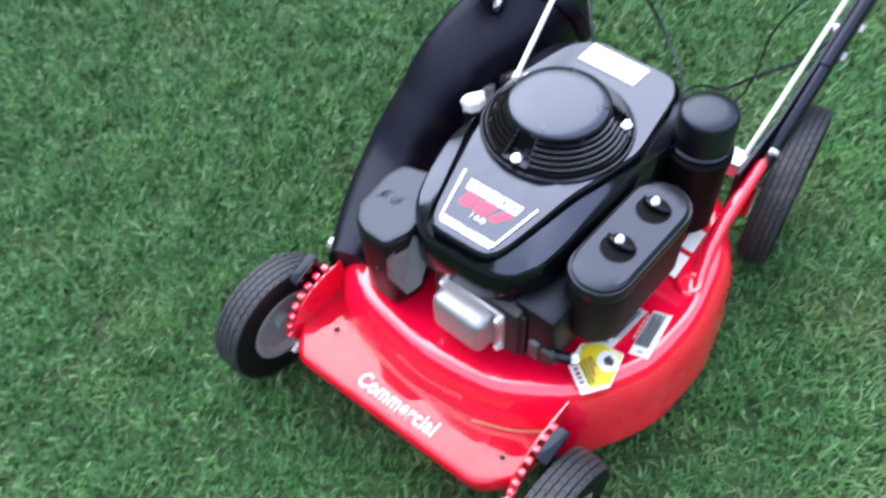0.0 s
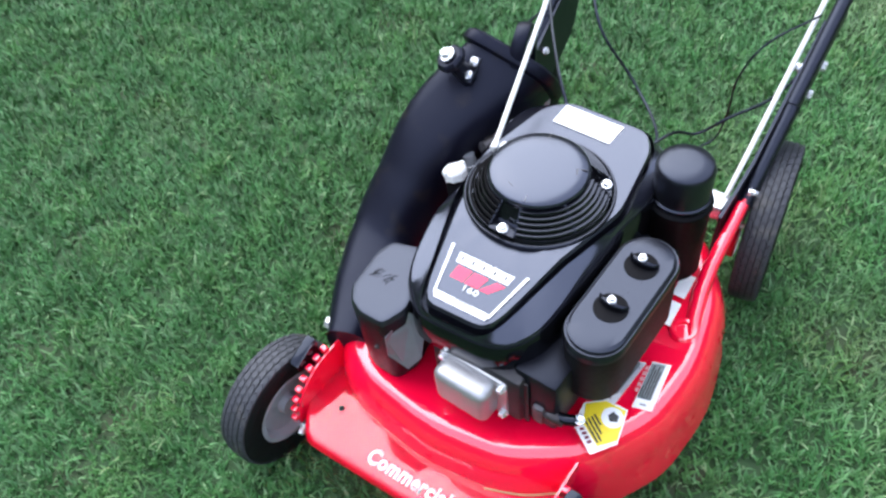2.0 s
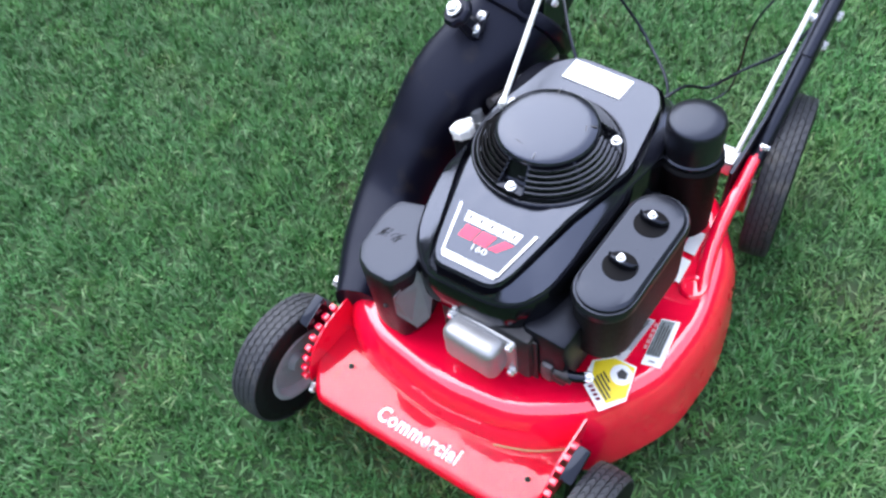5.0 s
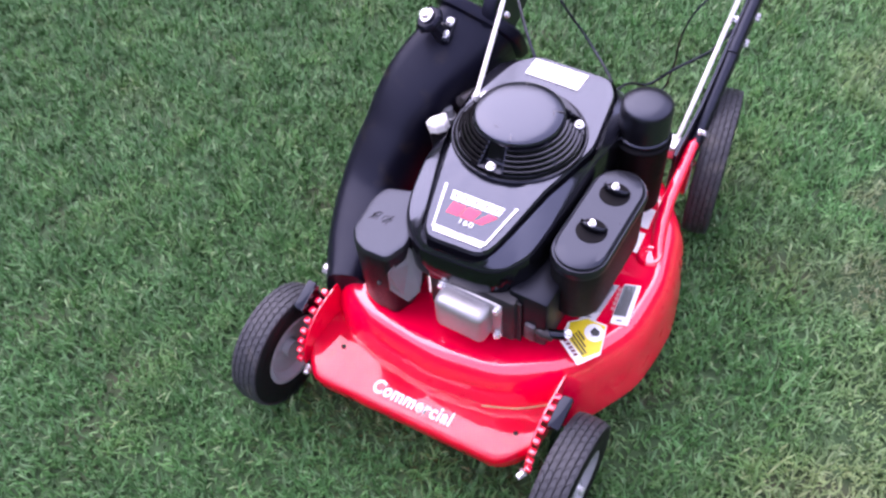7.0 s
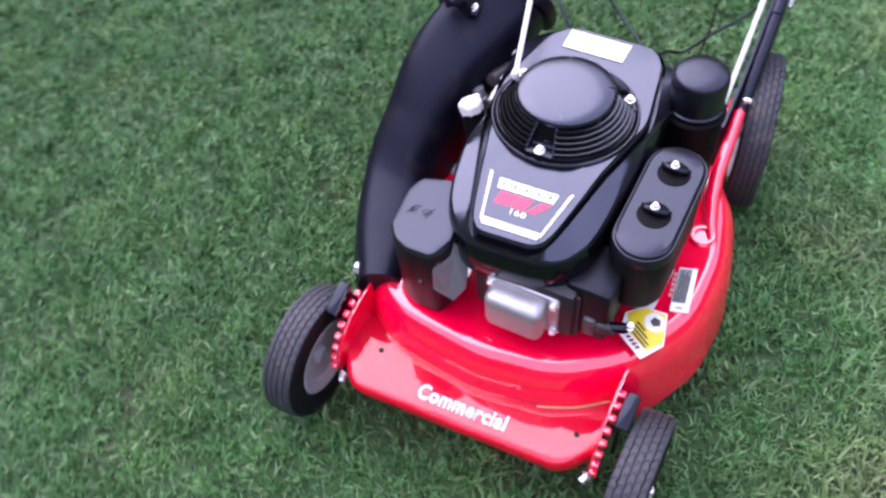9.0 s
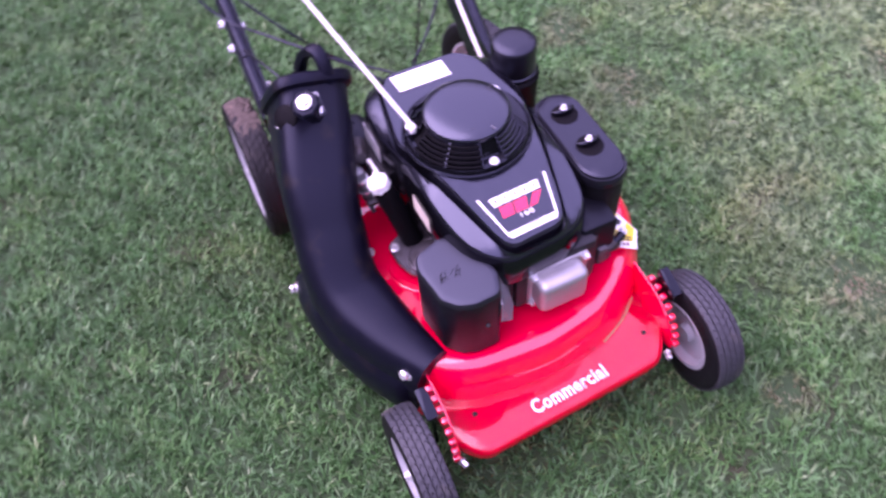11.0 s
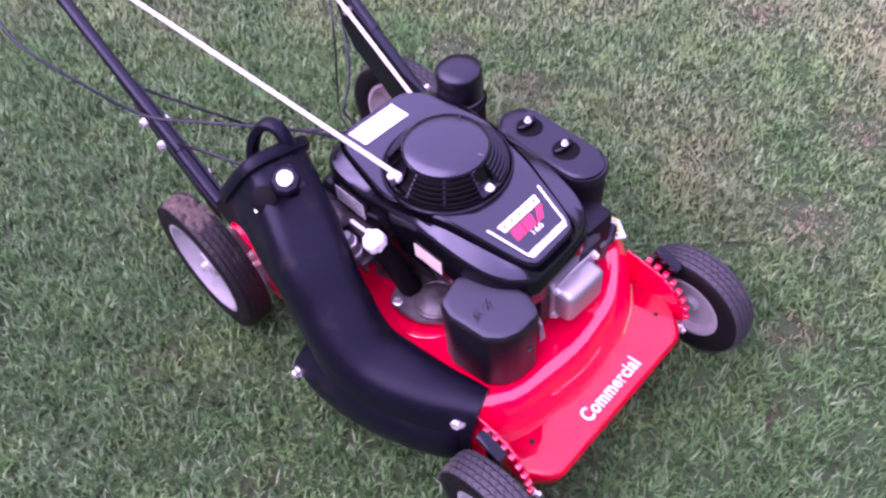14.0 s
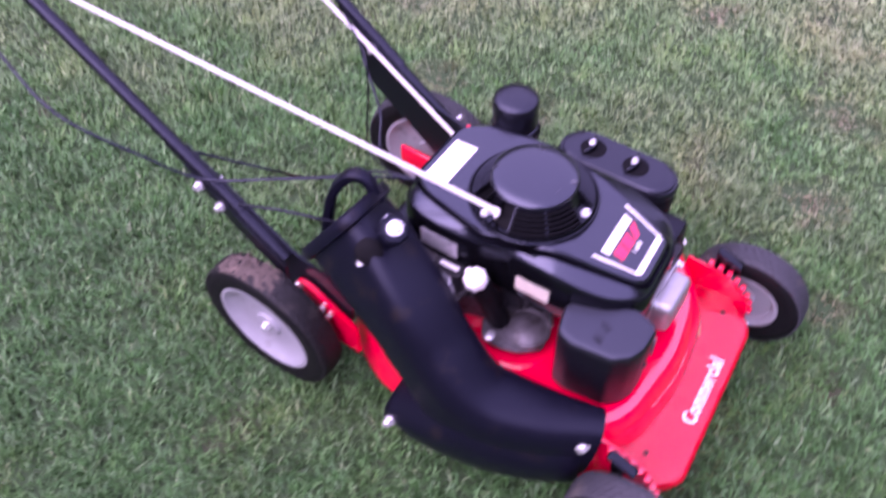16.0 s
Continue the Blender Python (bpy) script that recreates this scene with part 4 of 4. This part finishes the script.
part("strap", bm, TUBE, chute, "black steel strap plate")
bolt((-0.1978, 0.1455, 0.4675), (-0.1, -0.55, 0.9), chute, 0.0058, 0.006)
bolt((-0.1990, 0.1300, 0.4545), (-0.1, -0.55, 0.9), chute, 0.0058, 0.006)
bolt((-0.2600, 0.1525, 0.4275), (-0.6, -0.4, 0.7), chute, 0.0055, 0.006)
# dull black disc put in for the dark hollow beside the small bolt
bm = bmesh.new()
revolve(bm, [(0.021, -0.004), (0.021, 0.0005), (0.019, 0.0022), (0.004, 0.0026)], 22, Matrix.Translation((-0.2502, 0.1444, 0.4478)) @ Vector((-0.6, -0.4, 0.7)).to_track_quat("Z", "Y").to_matrix().to_4x4())
part("pad", bm, DULL, chute, "dull black disc in place of a dark hollow by the latch")
bolt((-0.229, -0.222, 0.203), (-1, -0.3, 0.3), chute, 0.010, 0.010)
bolt((-0.321, 0.083, 0.102), (-1, 0, 0.2), chute, 0.009, 0.012)
bm = bmesh.new()
arch = curve_points([(-0.156, 0.196, 0.440), (-0.158, 0.202, 0.462), (-0.160, 0.218, 0.482), (-0.168, 0.240, 0.480), (-0.178, 0.262, 0.450), (-0.186, 0.276, 0.405), (-0.196, 0.284, 0.340)], 6)
arch, run = frames_along(arch)
across = Vector((0.95, 0.31, 0.0))
loft(bm, [[p + across * (0.012 * math.copysign(abs(math.cos(k)) ** 0.6, math.cos(k))) + d.cross(across).normalized() * (0.0085 * math.copysign(abs(math.sin(k)) ** 0.6, math.sin(k))) for k in [2 * math.pi * j / 12 for j in range(12)]] for p, d in zip(arch, run)])
part("grip", bm, CHUTE, chute, "arched grip across the mouth")
# lower scoop against the deck's side, running into the tube above it
bm = bmesh.new()
scoop = []
for i in range(29):
    s = i / 28
    y = -0.226 + 0.326 * s
    out = 0.240 + 0.089 * math.sin(math.pi / 2 * min(1, s / 0.72)) ** 0.75 - 0.012 * max(0, s - 0.8) / 0.2
    base = 0.19 + 0.064 * min(1.0, s / 0.57)
    top = 0.200 + 0.045 * min(1.0, s / 0.55) - 0.110 * max(0.0, (s - 0.55) / 0.45)
    ring = [(-base, y, 0.066)]
    for k in range(15):
        a = -math.pi / 2 + math.pi * k / 14
        ring.append((-base - (out - base) * max(0.0, math.cos(a)) ** (1.0 if a > 0 else 0.38), y, 0.066 + (top - 0.066) * (0.5 + 0.5 * math.sin(a))))
    ring.append((-base, y, top))
    scoop.append(ring)
loft(bm, scoop)
part("scoop", bm, CHUTE, chute, "flared lower lip of the chute", angle=70)


# ---- wheels ----
def build_wheel(r, w, rim_r, name_label, rim_mat, outer, lugs, dish, relief=0.0014, tread=None):
    """A wheel round the x axis at the origin; outer is the side, 1 or -1, that faces away from the mower."""
    h = w / 2
    wheel = new("wheel")
    tagged(wheel, name_label)
    bm = bmesh.new()
    revolve(bm, [(rim_r, -h * 0.8), (rim_r + 0.004, -h * 0.95), ((r + rim_r) / 2, -h), (r - 0.010, -h * 0.97), (r - 0.004, -h * 0.80), (r - 0.001, -h * 0.4), (r, 0), (r - 0.001, h * 0.4), (r - 0.004, h * 0.80), (r - 0.010, h * 0.97), ((r + rim_r) / 2, h), (rim_r + 0.004, h * 0.95), (rim_r, h * 0.8)], 64, axis="X", cap0=False, cap1=False)
    tyre = part("tyre", bm, RUBBER_DARK, wheel, "black rubber tyre")
    # tread blocks in slanted rows
    bm = bmesh.new()
    rows = 5
    for j in range(rows):
        for i in range(lugs):
            a0 = 2 * math.pi * (i + (0.5 if j % 2 else 0.0)) / lugs
            da = 2 * math.pi / lugs * 0.47
            x0, x1 = -h * 0.94 + j * (1.88 * h / rows) + 0.0006, -h * 0.94 + (j + 1) * (1.88 * h / rows) - 0.0006
            xm = (x0 + x1) / 2
            def at(x, a, rr):
                drop = 0.0050 * (abs(x) / h) ** 4
                return bm.verts.new((x, (rr - drop) * math.cos(a), (rr - drop) * math.sin(a)))
            lean = da * 0.55
            corner = ((x0, a0 - da + lean), (xm, a0 - da - lean), (x1, a0 - da + lean), (x1, a0 + da + lean), (xm, a0 + da - lean), (x0, a0 + da + lean))
            lo = [at(x, a, r - 0.002) for x, a in corner]
            hi = [at(xm + (x - xm) * 0.94, a0 + (a - a0) * 0.94, r + relief) for x, a in corner]
            bm.faces.new(hi)
            for k in range(6):
                bm.faces.new((lo[k], lo[(k + 1) % 6], hi[(k + 1) % 6], hi[k]))
    part("tread", bm, tread or RUBBER, tyre, "worn block tread", smooth=False)
    bm = bmesh.new()
    o = outer
    revolve(bm, [(rim_r + 0.003, -h * 0.9), (rim_r + 0.003, h * 0.9), (rim_r - 0.004, h * 0.92), (rim_r - 0.008, h * 0.80), (rim_r * 0.80, h * 0.45), (rim_r * 0.45, h * 0.30), (rim_r * 0.28, h * 0.34), (rim_r * 0.24, h * dish), (0.006, h * dish)], 48, axis="X", cap0=False)
    loops = [(rim_r + 0.003, -h * 0.9), (rim_r - 0.004, -h * 0.92), (rim_r - 0.008, -h * 0.80), (rim_r * 0.80, -h * 0.45), (rim_r * 0.45, -h * 0.30), (rim_r * 0.28, -h * 0.34), (rim_r * 0.24, -h * dish), (0.006, -h * dish)]
    revolve(bm, loops, 48, axis="X", cap0=False)
    rim = part("rim", bm, rim_mat, wheel, "grey painted pressed steel rim")
    bolt((o * h * dish, 0, 0), (o, 0, 0), rim, 0.009, 0.010, "axle_nut")
    return wheel


def place(wheel, x, y, z):
    wheel.parent = mower
    wheel.location = (x, y, z)


fw_r = build_wheel(0.107, 0.053, 0.062, "small front wheel with grey rim", RIM, -1, 46, 0.75, 0.0007)
place(fw_r, -0.262, -0.335, 0.103)
fw_l = build_wheel(0.107, 0.053, 0.062, "small front wheel with grey rim", RIM, 1, 46, 0.75, 0.0007)
place(fw_l, 0.262, -0.318, 0.103)
rw_r = build_wheel(0.140, 0.056, 0.097, "large rear wheel with mud on the tyre", RIM, -1, 52, 0.55, 0.0003, WORN)
place(rw_r, -0.291, 0.365, 0.139)
rw_l = build_wheel(0.138, 0.050, 0.094, "large rear wheel with grey rim", RIM, 1, 52, 0.55, 0.0006, RUBBER)
place(rw_l, 0.222, 0.373, 0.140)
rw_l.rotation_euler = (0, 0, radians(10))


# ---- notched wheel brackets ----
def build_bracket(side, yaw):
    """The red side wall of the nose with its row of height notches along the edge."""
    x = side * 0.203
    bm = bmesh.new()
    prof = [(-0.256 + 0.089 * math.cos(k), 0.110 + 0.089 * math.sin(k)) for k in [radians(178 - 11 * i) for i in range(9)]] + [(-0.215, 0.203), (-0.215, 0.10)]
    loft(bm, [[(x - side * 0.003, y + yaw, z) for y, z in prof], [(x, y + yaw, z) for y, z in prof]])
    bracket = part("height_bracket", bm, RED, mower, "red notched height adjustment bracket")
    for i in range(8):
        k = radians(170 - 80 * i / 7)
        y, z = -0.256 + 0.091 * math.cos(k) + yaw, 0.110 + 0.091 * math.sin(k)
        bm = bmesh.new()
        box(bm, (min(x, x + side * 0.011), y - 0.0052, z - 0.006), (max(x, x + side * 0.011), y + 0.0052, z + 0.0045), 0.0022, 2)
        part("tooth", bm, RED, bracket)
    bm = bmesh.new()
    loft(bm, [[(x + side * d, y + yaw, z) for y, z in ((-0.296, 0.095), (-0.276, 0.095), (-0.262, 0.195), (-0.258, 0.218), (-0.270, 0.221), (-0.306, 0.207), (-0.306, 0.196), (-0.284, 0.190))] for d in (0.013, 0.019)])
    pad = Matrix.Translation((x + side * 0.023, -0.282 + yaw, 0.2135)) @ Matrix.Rotation(radians(19), 4, "X")
    box(bm, (-0.009, -0.026, -0.005), (0.009, 0.026, 0.004), 0.004, 2, pad)
    part("adjuster_lever", bm, GLOSS, bracket, "black spring lever")
    bolt((x - side * 0.004, -0.345 + yaw, 0.100), (side * -0.3, -1, 0), bracket, 0.006, 0.012)
    return bracket


build_bracket(-1, -0.006)
build_bracket(1, 0.010)

# ---- rear bracket, handle, rod, rope and cables ----
bm = bmesh.new()
tube(bm, [(0.242, 0.045, 0.199), (0.226, 0.080, 0.203), (0.213, 0.125, 0.210), (0.206, 0.17, 0.222), (0.2015, 0.275, 0.264)], [0.010, 0.0120, 0.0125, 0.0115, 0.0095], 12, 0)
box(bm, (0.196, 0.255, 0.205), (0.203, 0.300, 0.262), 0.003)
box(bm, (0.168, 0.30, 0.115), (0.178, 0.415, 0.168), 0.004)
box(bm, (0.174, 0.29, 0.115), (0.203, 0.31, 0.215), 0.003)
revolve(bm, [(0.021, 0.200), (0.021, 0.208), (0.018, 0.2115), (0.013, 0.2115), (0.011, 0.2075)], 28, Matrix.Translation((0.222, 0.056, 0)))
arm = part("rear_arm", bm, RED, mower, "red rear wheel arm on the deck")
for y, z in ((0.292, 0.276), (0.306, 0.262), (0.314, 0.248), (0.303, 0.230), (0.286, 0.205)):
    bolt((0.2045, y, z), (1, 0, 0.2), arm, 0.005, 0.008)
bm = bmesh.new()
prof = [(0.20, 0.12), (0.33, 0.12), (0.33, 0.232), (0.318, 0.250), (0.296, 0.250), (0.262, 0.230), (0.20, 0.190)]
loft(bm, [[(x, y, z) for y, z in prof] for x in (-0.252, -0.244)])
arm = part("rear_arm", bm, RED, mower, "red rear wheel arm on the deck")
bolt((-0.2505, 0.316, 0.238), (-1, 0, 0.3), arm, 0.0085, 0.010)
bolt((-0.2535, 0.270, 0.204), (-1, 0, 0.3), arm, 0.0065, 0.012)
bolt((-0.2535, 0.256, 0.194), (-1, 0, 0.3), arm, 0.0055, 0.012)


def build_handle():
    def line(y, side):
        return 0.408 + 0.755 * (y - 0.492) if side < 0 else 0.396 + 0.755 * (y - 0.487)
    uppers = []
    for side, x in ((-1, -0.247), (1, 0.199)):
        # flat steel side bracket, widening down to the wheel arm
        prof = [(0.53, line(0.53, side) + 0.006), (0.516, line(0.516, side) - 0.018), (0.508, 0.348), (0.496, 0.314), (0.480, 0.286), (0.445, 0.260), (0.40, 0.226), (0.33, 0.165), (0.235, 0.165), (0.215, 0.20), (0.222, 0.275), (0.27, 0.285), (0.33, 0.30)]
        xi = x + (0.010 if side < 0 else -0.014)
        bm = bmesh.new()
        loft(bm, [[(xi, y, z) for y, z in prof], [(xi + 0.005, y, z) for y, z in prof]])
        foot = 0.338 if side < 0 else 0.27
        if side < 0:
            # deep outer cheek of the bracket, cut off behind the chute
            cheek = [(0.515, line(0.515, side) + 0.002), (0.500, line(0.500, side) - 0.018), (0.350, line(0.350, side) - 0.036), (0.330, line(0.330, side) - 0.030), (0.328, line(0.328, side) + 0.006)]
            loft(bm, [[(k, y, z) for y, z in cheek] for k in (x - 0.0135, x - 0.0095)])
        tube(bm, [(x, foot, line(foot, side)), (x, 0.44, line(0.44, side)), (x, 0.55, line(0.55, side))], 0.0122, 14)
        lower = part("lower_handle", bm, TUBE, mower, "black steel lower handle with side bracket", angle=50)
        for y in (0.490, 0.452):
            bolt((x + (0.010 if side > 0 else -0.016), y, line(y, side) - 0.014), (side, 0, 0), lower, 0.008, 0.008)
        bolt((xi - side * 0.002, 0.475, line(0.475, side) - 0.008), (-side, 0, 0), lower, 0.007, 0.010, "nut")
        if side < 0:
            bolt((x + 0.019, 0.390, 0.311), (1, -0.3, 0.6), lower, 0.0055, 0.006, "nut")
        uppers.append([(x, 0.42, line(0.42, side) + 0.008), (x, 0.60, line(0.60, side) + 0.005), (x, 1.02, line(1.02, side) + 0.004)])
    r, l = uppers
    top = r[2][2] + 0.03
    bm = bmesh.new()
    tube(bm, r + [(-0.235, 1.055, top), (-0.20, 1.07, top + 0.01), (0.155, 1.07, top + 0.01), (0.188, 1.055, top)] + l[::-1], 0.0112, 14)
    return part("upper_handle", bm, TUBE, mower, "black steel upper handle")


build_handle()
bm = bmesh.new()
tube(bm, [(-0.083, 0.034, 0.448), (-0.280, 0.80, 0.722)], 0.0038, 10)
rope = part("starter_rope", bm, ROPE, mower, "taut white starter rope")
bm = bmesh.new()
revolve(bm, [(0.0045, -0.006), (0.006, 0.0), (0.0045, 0.005)], 16, Matrix.Translation((-0.083, 0.034, 0.447)) @ Vector((-0.25, 0.92, 0.3)).to_track_quat("Z", "Y").to_matrix().to_4x4())
box(bm, (-0.089, 0.027, 0.437), (-0.079, 0.034, 0.447), 0.0025)
part("eyelet", bm, WHITE, rope, "pale rope eyelet")
bm = bmesh.new()
tube(bm, [(0.173, 0.262, 0.250), (0.173, 0.50, 0.413), (0.173, 0.95, 0.722)], 0.0042, 10)
rod = part("control_rod", bm, ROPE, mower, "pale control rod along the handle")
bm = bmesh.new()
box(bm, (0.146, 0.250, 0.232), (0.180, 0.285, 0.262), 0.004)
part("clevis", bm, ZINC, rod, "zinc clevis bracket")


def cable(points, r=0.0026):
    bm = bmesh.new()
    tube(bm, points, r, 8, 6)
    return part("cable", bm, TUBE, mower, "thin black control cable")


cable([(-0.33, 0.80, 0.592), (-0.355, 0.65, 0.545), (-0.31, 0.54, 0.475), (-0.262, 0.47, 0.42), (-0.20, 0.36, 0.43), (-0.11, 0.24, 0.425), (-0.06, 0.19, 0.40)])
cable([(-0.25, 0.44, 0.37), (-0.23, 0.33, 0.40), (-0.20, 0.26, 0.39), (-0.13, 0.19, 0.34)])
cable([(-0.23, 0.54, 0.42), (-0.15, 0.44, 0.36), (-0.07, 0.43, 0.275), (0.021, 0.341, 0.262), (0.03, 0.22, 0.28)])
cable([(0.180, 0.50, 0.35), (0.155, 0.46, 0.315), (0.112, 0.41, 0.295), (0.072, 0.385, 0.26), (0.044, 0.335, 0.285), (0.02, 0.22, 0.29)])
cable([(0.178, 0.53, 0.440), (0.130, 0.452, 0.420), (0.106, 0.428, 0.36), (0.098, 0.435, 0.27), (0.082, 0.42, 0.215), (0.03, 0.30, 0.25)], 0.0018)
# dark guard plate behind the engine
bm = bmesh.new()
box(bm, (-0.185, 0.18, 0.195), (-0.09, 0.275, 0.290), 0.02, 3)
box(bm, (-0.10, 0.17, 0.195), (0.10, 0.25, 0.30), 0.02, 3)
part("rear_guard", bm, MATT, mower, "matt black guard behind the engine")

# ---- stickers and tag on the deck ----
def deck_label(q, label):
    """A printed sticker of silver, black lines and a white foot, on the quad a, b, c, d with its foot along a, b."""
    base = flat("deck_label", q, PAPER, deck, label=label, lift=0.0012)
    bar_on(q, 0.03, 0.20, 0.74, 0.97, PRINT, base, "print_field", 0.0022)
    bar_on(q, 0.74, 0.24, 0.98, 0.97, SILVER, base, "print_field", 0.0022)
    bar_on(q, 0.30, 0.07, 0.62, 0.10, GREY, base, "print_bar", 0.0022)
    for k in range(5):
        bar_on(q, 0.06 + 0.135 * k, 0.22, 0.13 + 0.135 * k, (0.46, 0.92, 0.84, 0.90, 0.80)[k], INK, base, "print_bar", 0.0029)
    return base


deck_label([(0.221, -0.096, 0.2075), (0.247, -0.088, 0.2075), (0.235, -0.008, 0.2075), (0.210, -0.017, 0.2075)], "black and silver printed safety label")
deck_label([(0.176, -0.112, 0.2075), (0.200, -0.104, 0.2075), (0.204, -0.024, 0.2075), (0.184, -0.030, 0.2075)], "black and silver printed safety label")
for k, (y0, y1) in enumerate(((0.050, 0.094), (0.105, 0.150))):
    s0, s1 = 0.182 - 0.08 * (y0 - 0.05), 0.182 - 0.08 * (y1 - 0.05)
    flat("deck_label", [(s0, y0, 0.2075), (s0 + 0.020, y0, 0.2075), (s1 + 0.020, y1, 0.2075), (s1, y1, 0.2075)], PAPER, deck, label="white printed label", lift=0.0012)

# pale print on the paint between the two stickers
for k in range(5):
    y = -0.072 + 0.0095 * k
    x = 0.2125 - 0.13 * (y + 0.078)
    flat("paint_print", [(x, y, 0.2075), (x + 0.0045, y + 0.001, 0.2075), (x + 0.0035, y + 0.0075, 0.2075), (x - 0.001, y + 0.0065, 0.2075)], PALE_RED, deck, 0.0004, lift=0.0008)


def tag_at(*xy):
    return [(x, y, 0.221 - 0.10 * (x - 0.20) + 0.06 * (y + 0.15)) for x, y in xy]


tag = flat("warning_tag", tag_at((0.172, -0.170), (0.212, -0.193), (0.234, -0.160), (0.222, -0.110), (0.190, -0.114), (0.168, -0.135)), PAPER, mower, 0.0012, "yellow and white paper warning tag by the air cleaner")
flat("yellow_field", tag_at((0.181, -0.160), (0.214, -0.178), (0.2315, -0.156), (0.2205, -0.113), (0.191, -0.116), (0.171, -0.135)), YELLOW, tag, 0.0005, "yellow warning field", lift=0.0013)
flat("badge", tag_at(*[(0.2105 + 0.0150 * math.cos(a), -0.132 + 0.0150 * math.sin(a)) for a in [2 * math.pi * k / 20 for k in range(20)]]), PAPER, tag, 0.0004, lift=0.0019)
flat("pictogram", tag_at((0.204, -0.133), (0.210, -0.139), (0.219, -0.134), (0.217, -0.126), (0.207, -0.124)), INK, tag, 0.0004, lift=0.0024)
along, up = Vector((0.866, -0.5)), Vector((0.5, 0.866))
def tag_bar(name, u, v, w, h, mat, lift=0.0019, slant=0.0):
    """A small printed bar on the tag, in shares along its lower edge and up from it."""
    o = Vector((0.174, -0.164)) + along * u + up * v
    q = [o, o + along * w, o + along * (w + slant) + up * h, o + along * slant + up * h]
    return flat(name, tag_at(*[(p.x, p.y) for p in q]), mat, tag, 0.0004, lift=lift)
for k, (u, w) in enumerate(((0.004, 0.034), (0.002, 0.036), (0.002, 0.027), (0.001, 0.017))):
    tag_bar("print_bar", u, 0.0095 + 0.0052 * k, w, 0.0026, INK)
tag_bar("print_field", 0.001, -0.0035, 0.036, 0.0085, PAPER, 0.0016)
for k in range(5):
    tag_bar("print_mark", 0.003 + 0.0066 * k, -0.0020, 0.0042, 0.0062, MAROON, 0.0022, 0.0010)

# bolt holes of the nose plate
for x, y in ((-0.152, -0.304), (0.168, -0.300)):
    bm = bmesh.new()
    revolve(bm, [(0.0042, 0.1355), (0.0042, 0.1386), (0.003, 0.1389)], 14, Matrix.Translation((x, y, 0)))
    part("bolt_hole", bm, RUBBER_DARK, front_plate)
# scraped edge where the nose meets the deck
bm = bmesh.new()
tube(bm, [(0.10, -0.285, 0.1380), (0.15, -0.262, 0.1375), (0.19, -0.231, 0.1370)], 0.0016, 8, 4)
part("weld_seam", bm, TAN, front_plate, "scraped tan seam")


def build_mud():
    """Dried mud over the top of the rear tyre."""
    rows = []
    for i in range(25):
        a = radians(72 + 60 * i / 24)
        row = []
        for j in range(9):
            x = -0.025 + 0.050 * j / 8
            edge = min(i, 24 - i) / 6 
            thick = max(-0.002, (0.003 + 0.012 * noise.noise(Vector((i * 0.45, j * 0.8, 3.1)))) * min(1, edge) - 0.001)
            r = 0.1406 + thick - 0.0055 * (abs(x) / 0.026) ** 4
            row.append((x, -r * math.cos(a), r * math.sin(a)))
        rows.append(row)
    bm = bmesh.new()
    loft(bm, rows, False, False, closed=False)
    return part("mud", bm, MUD, rw_r, "caked brown mud")


build_mud()
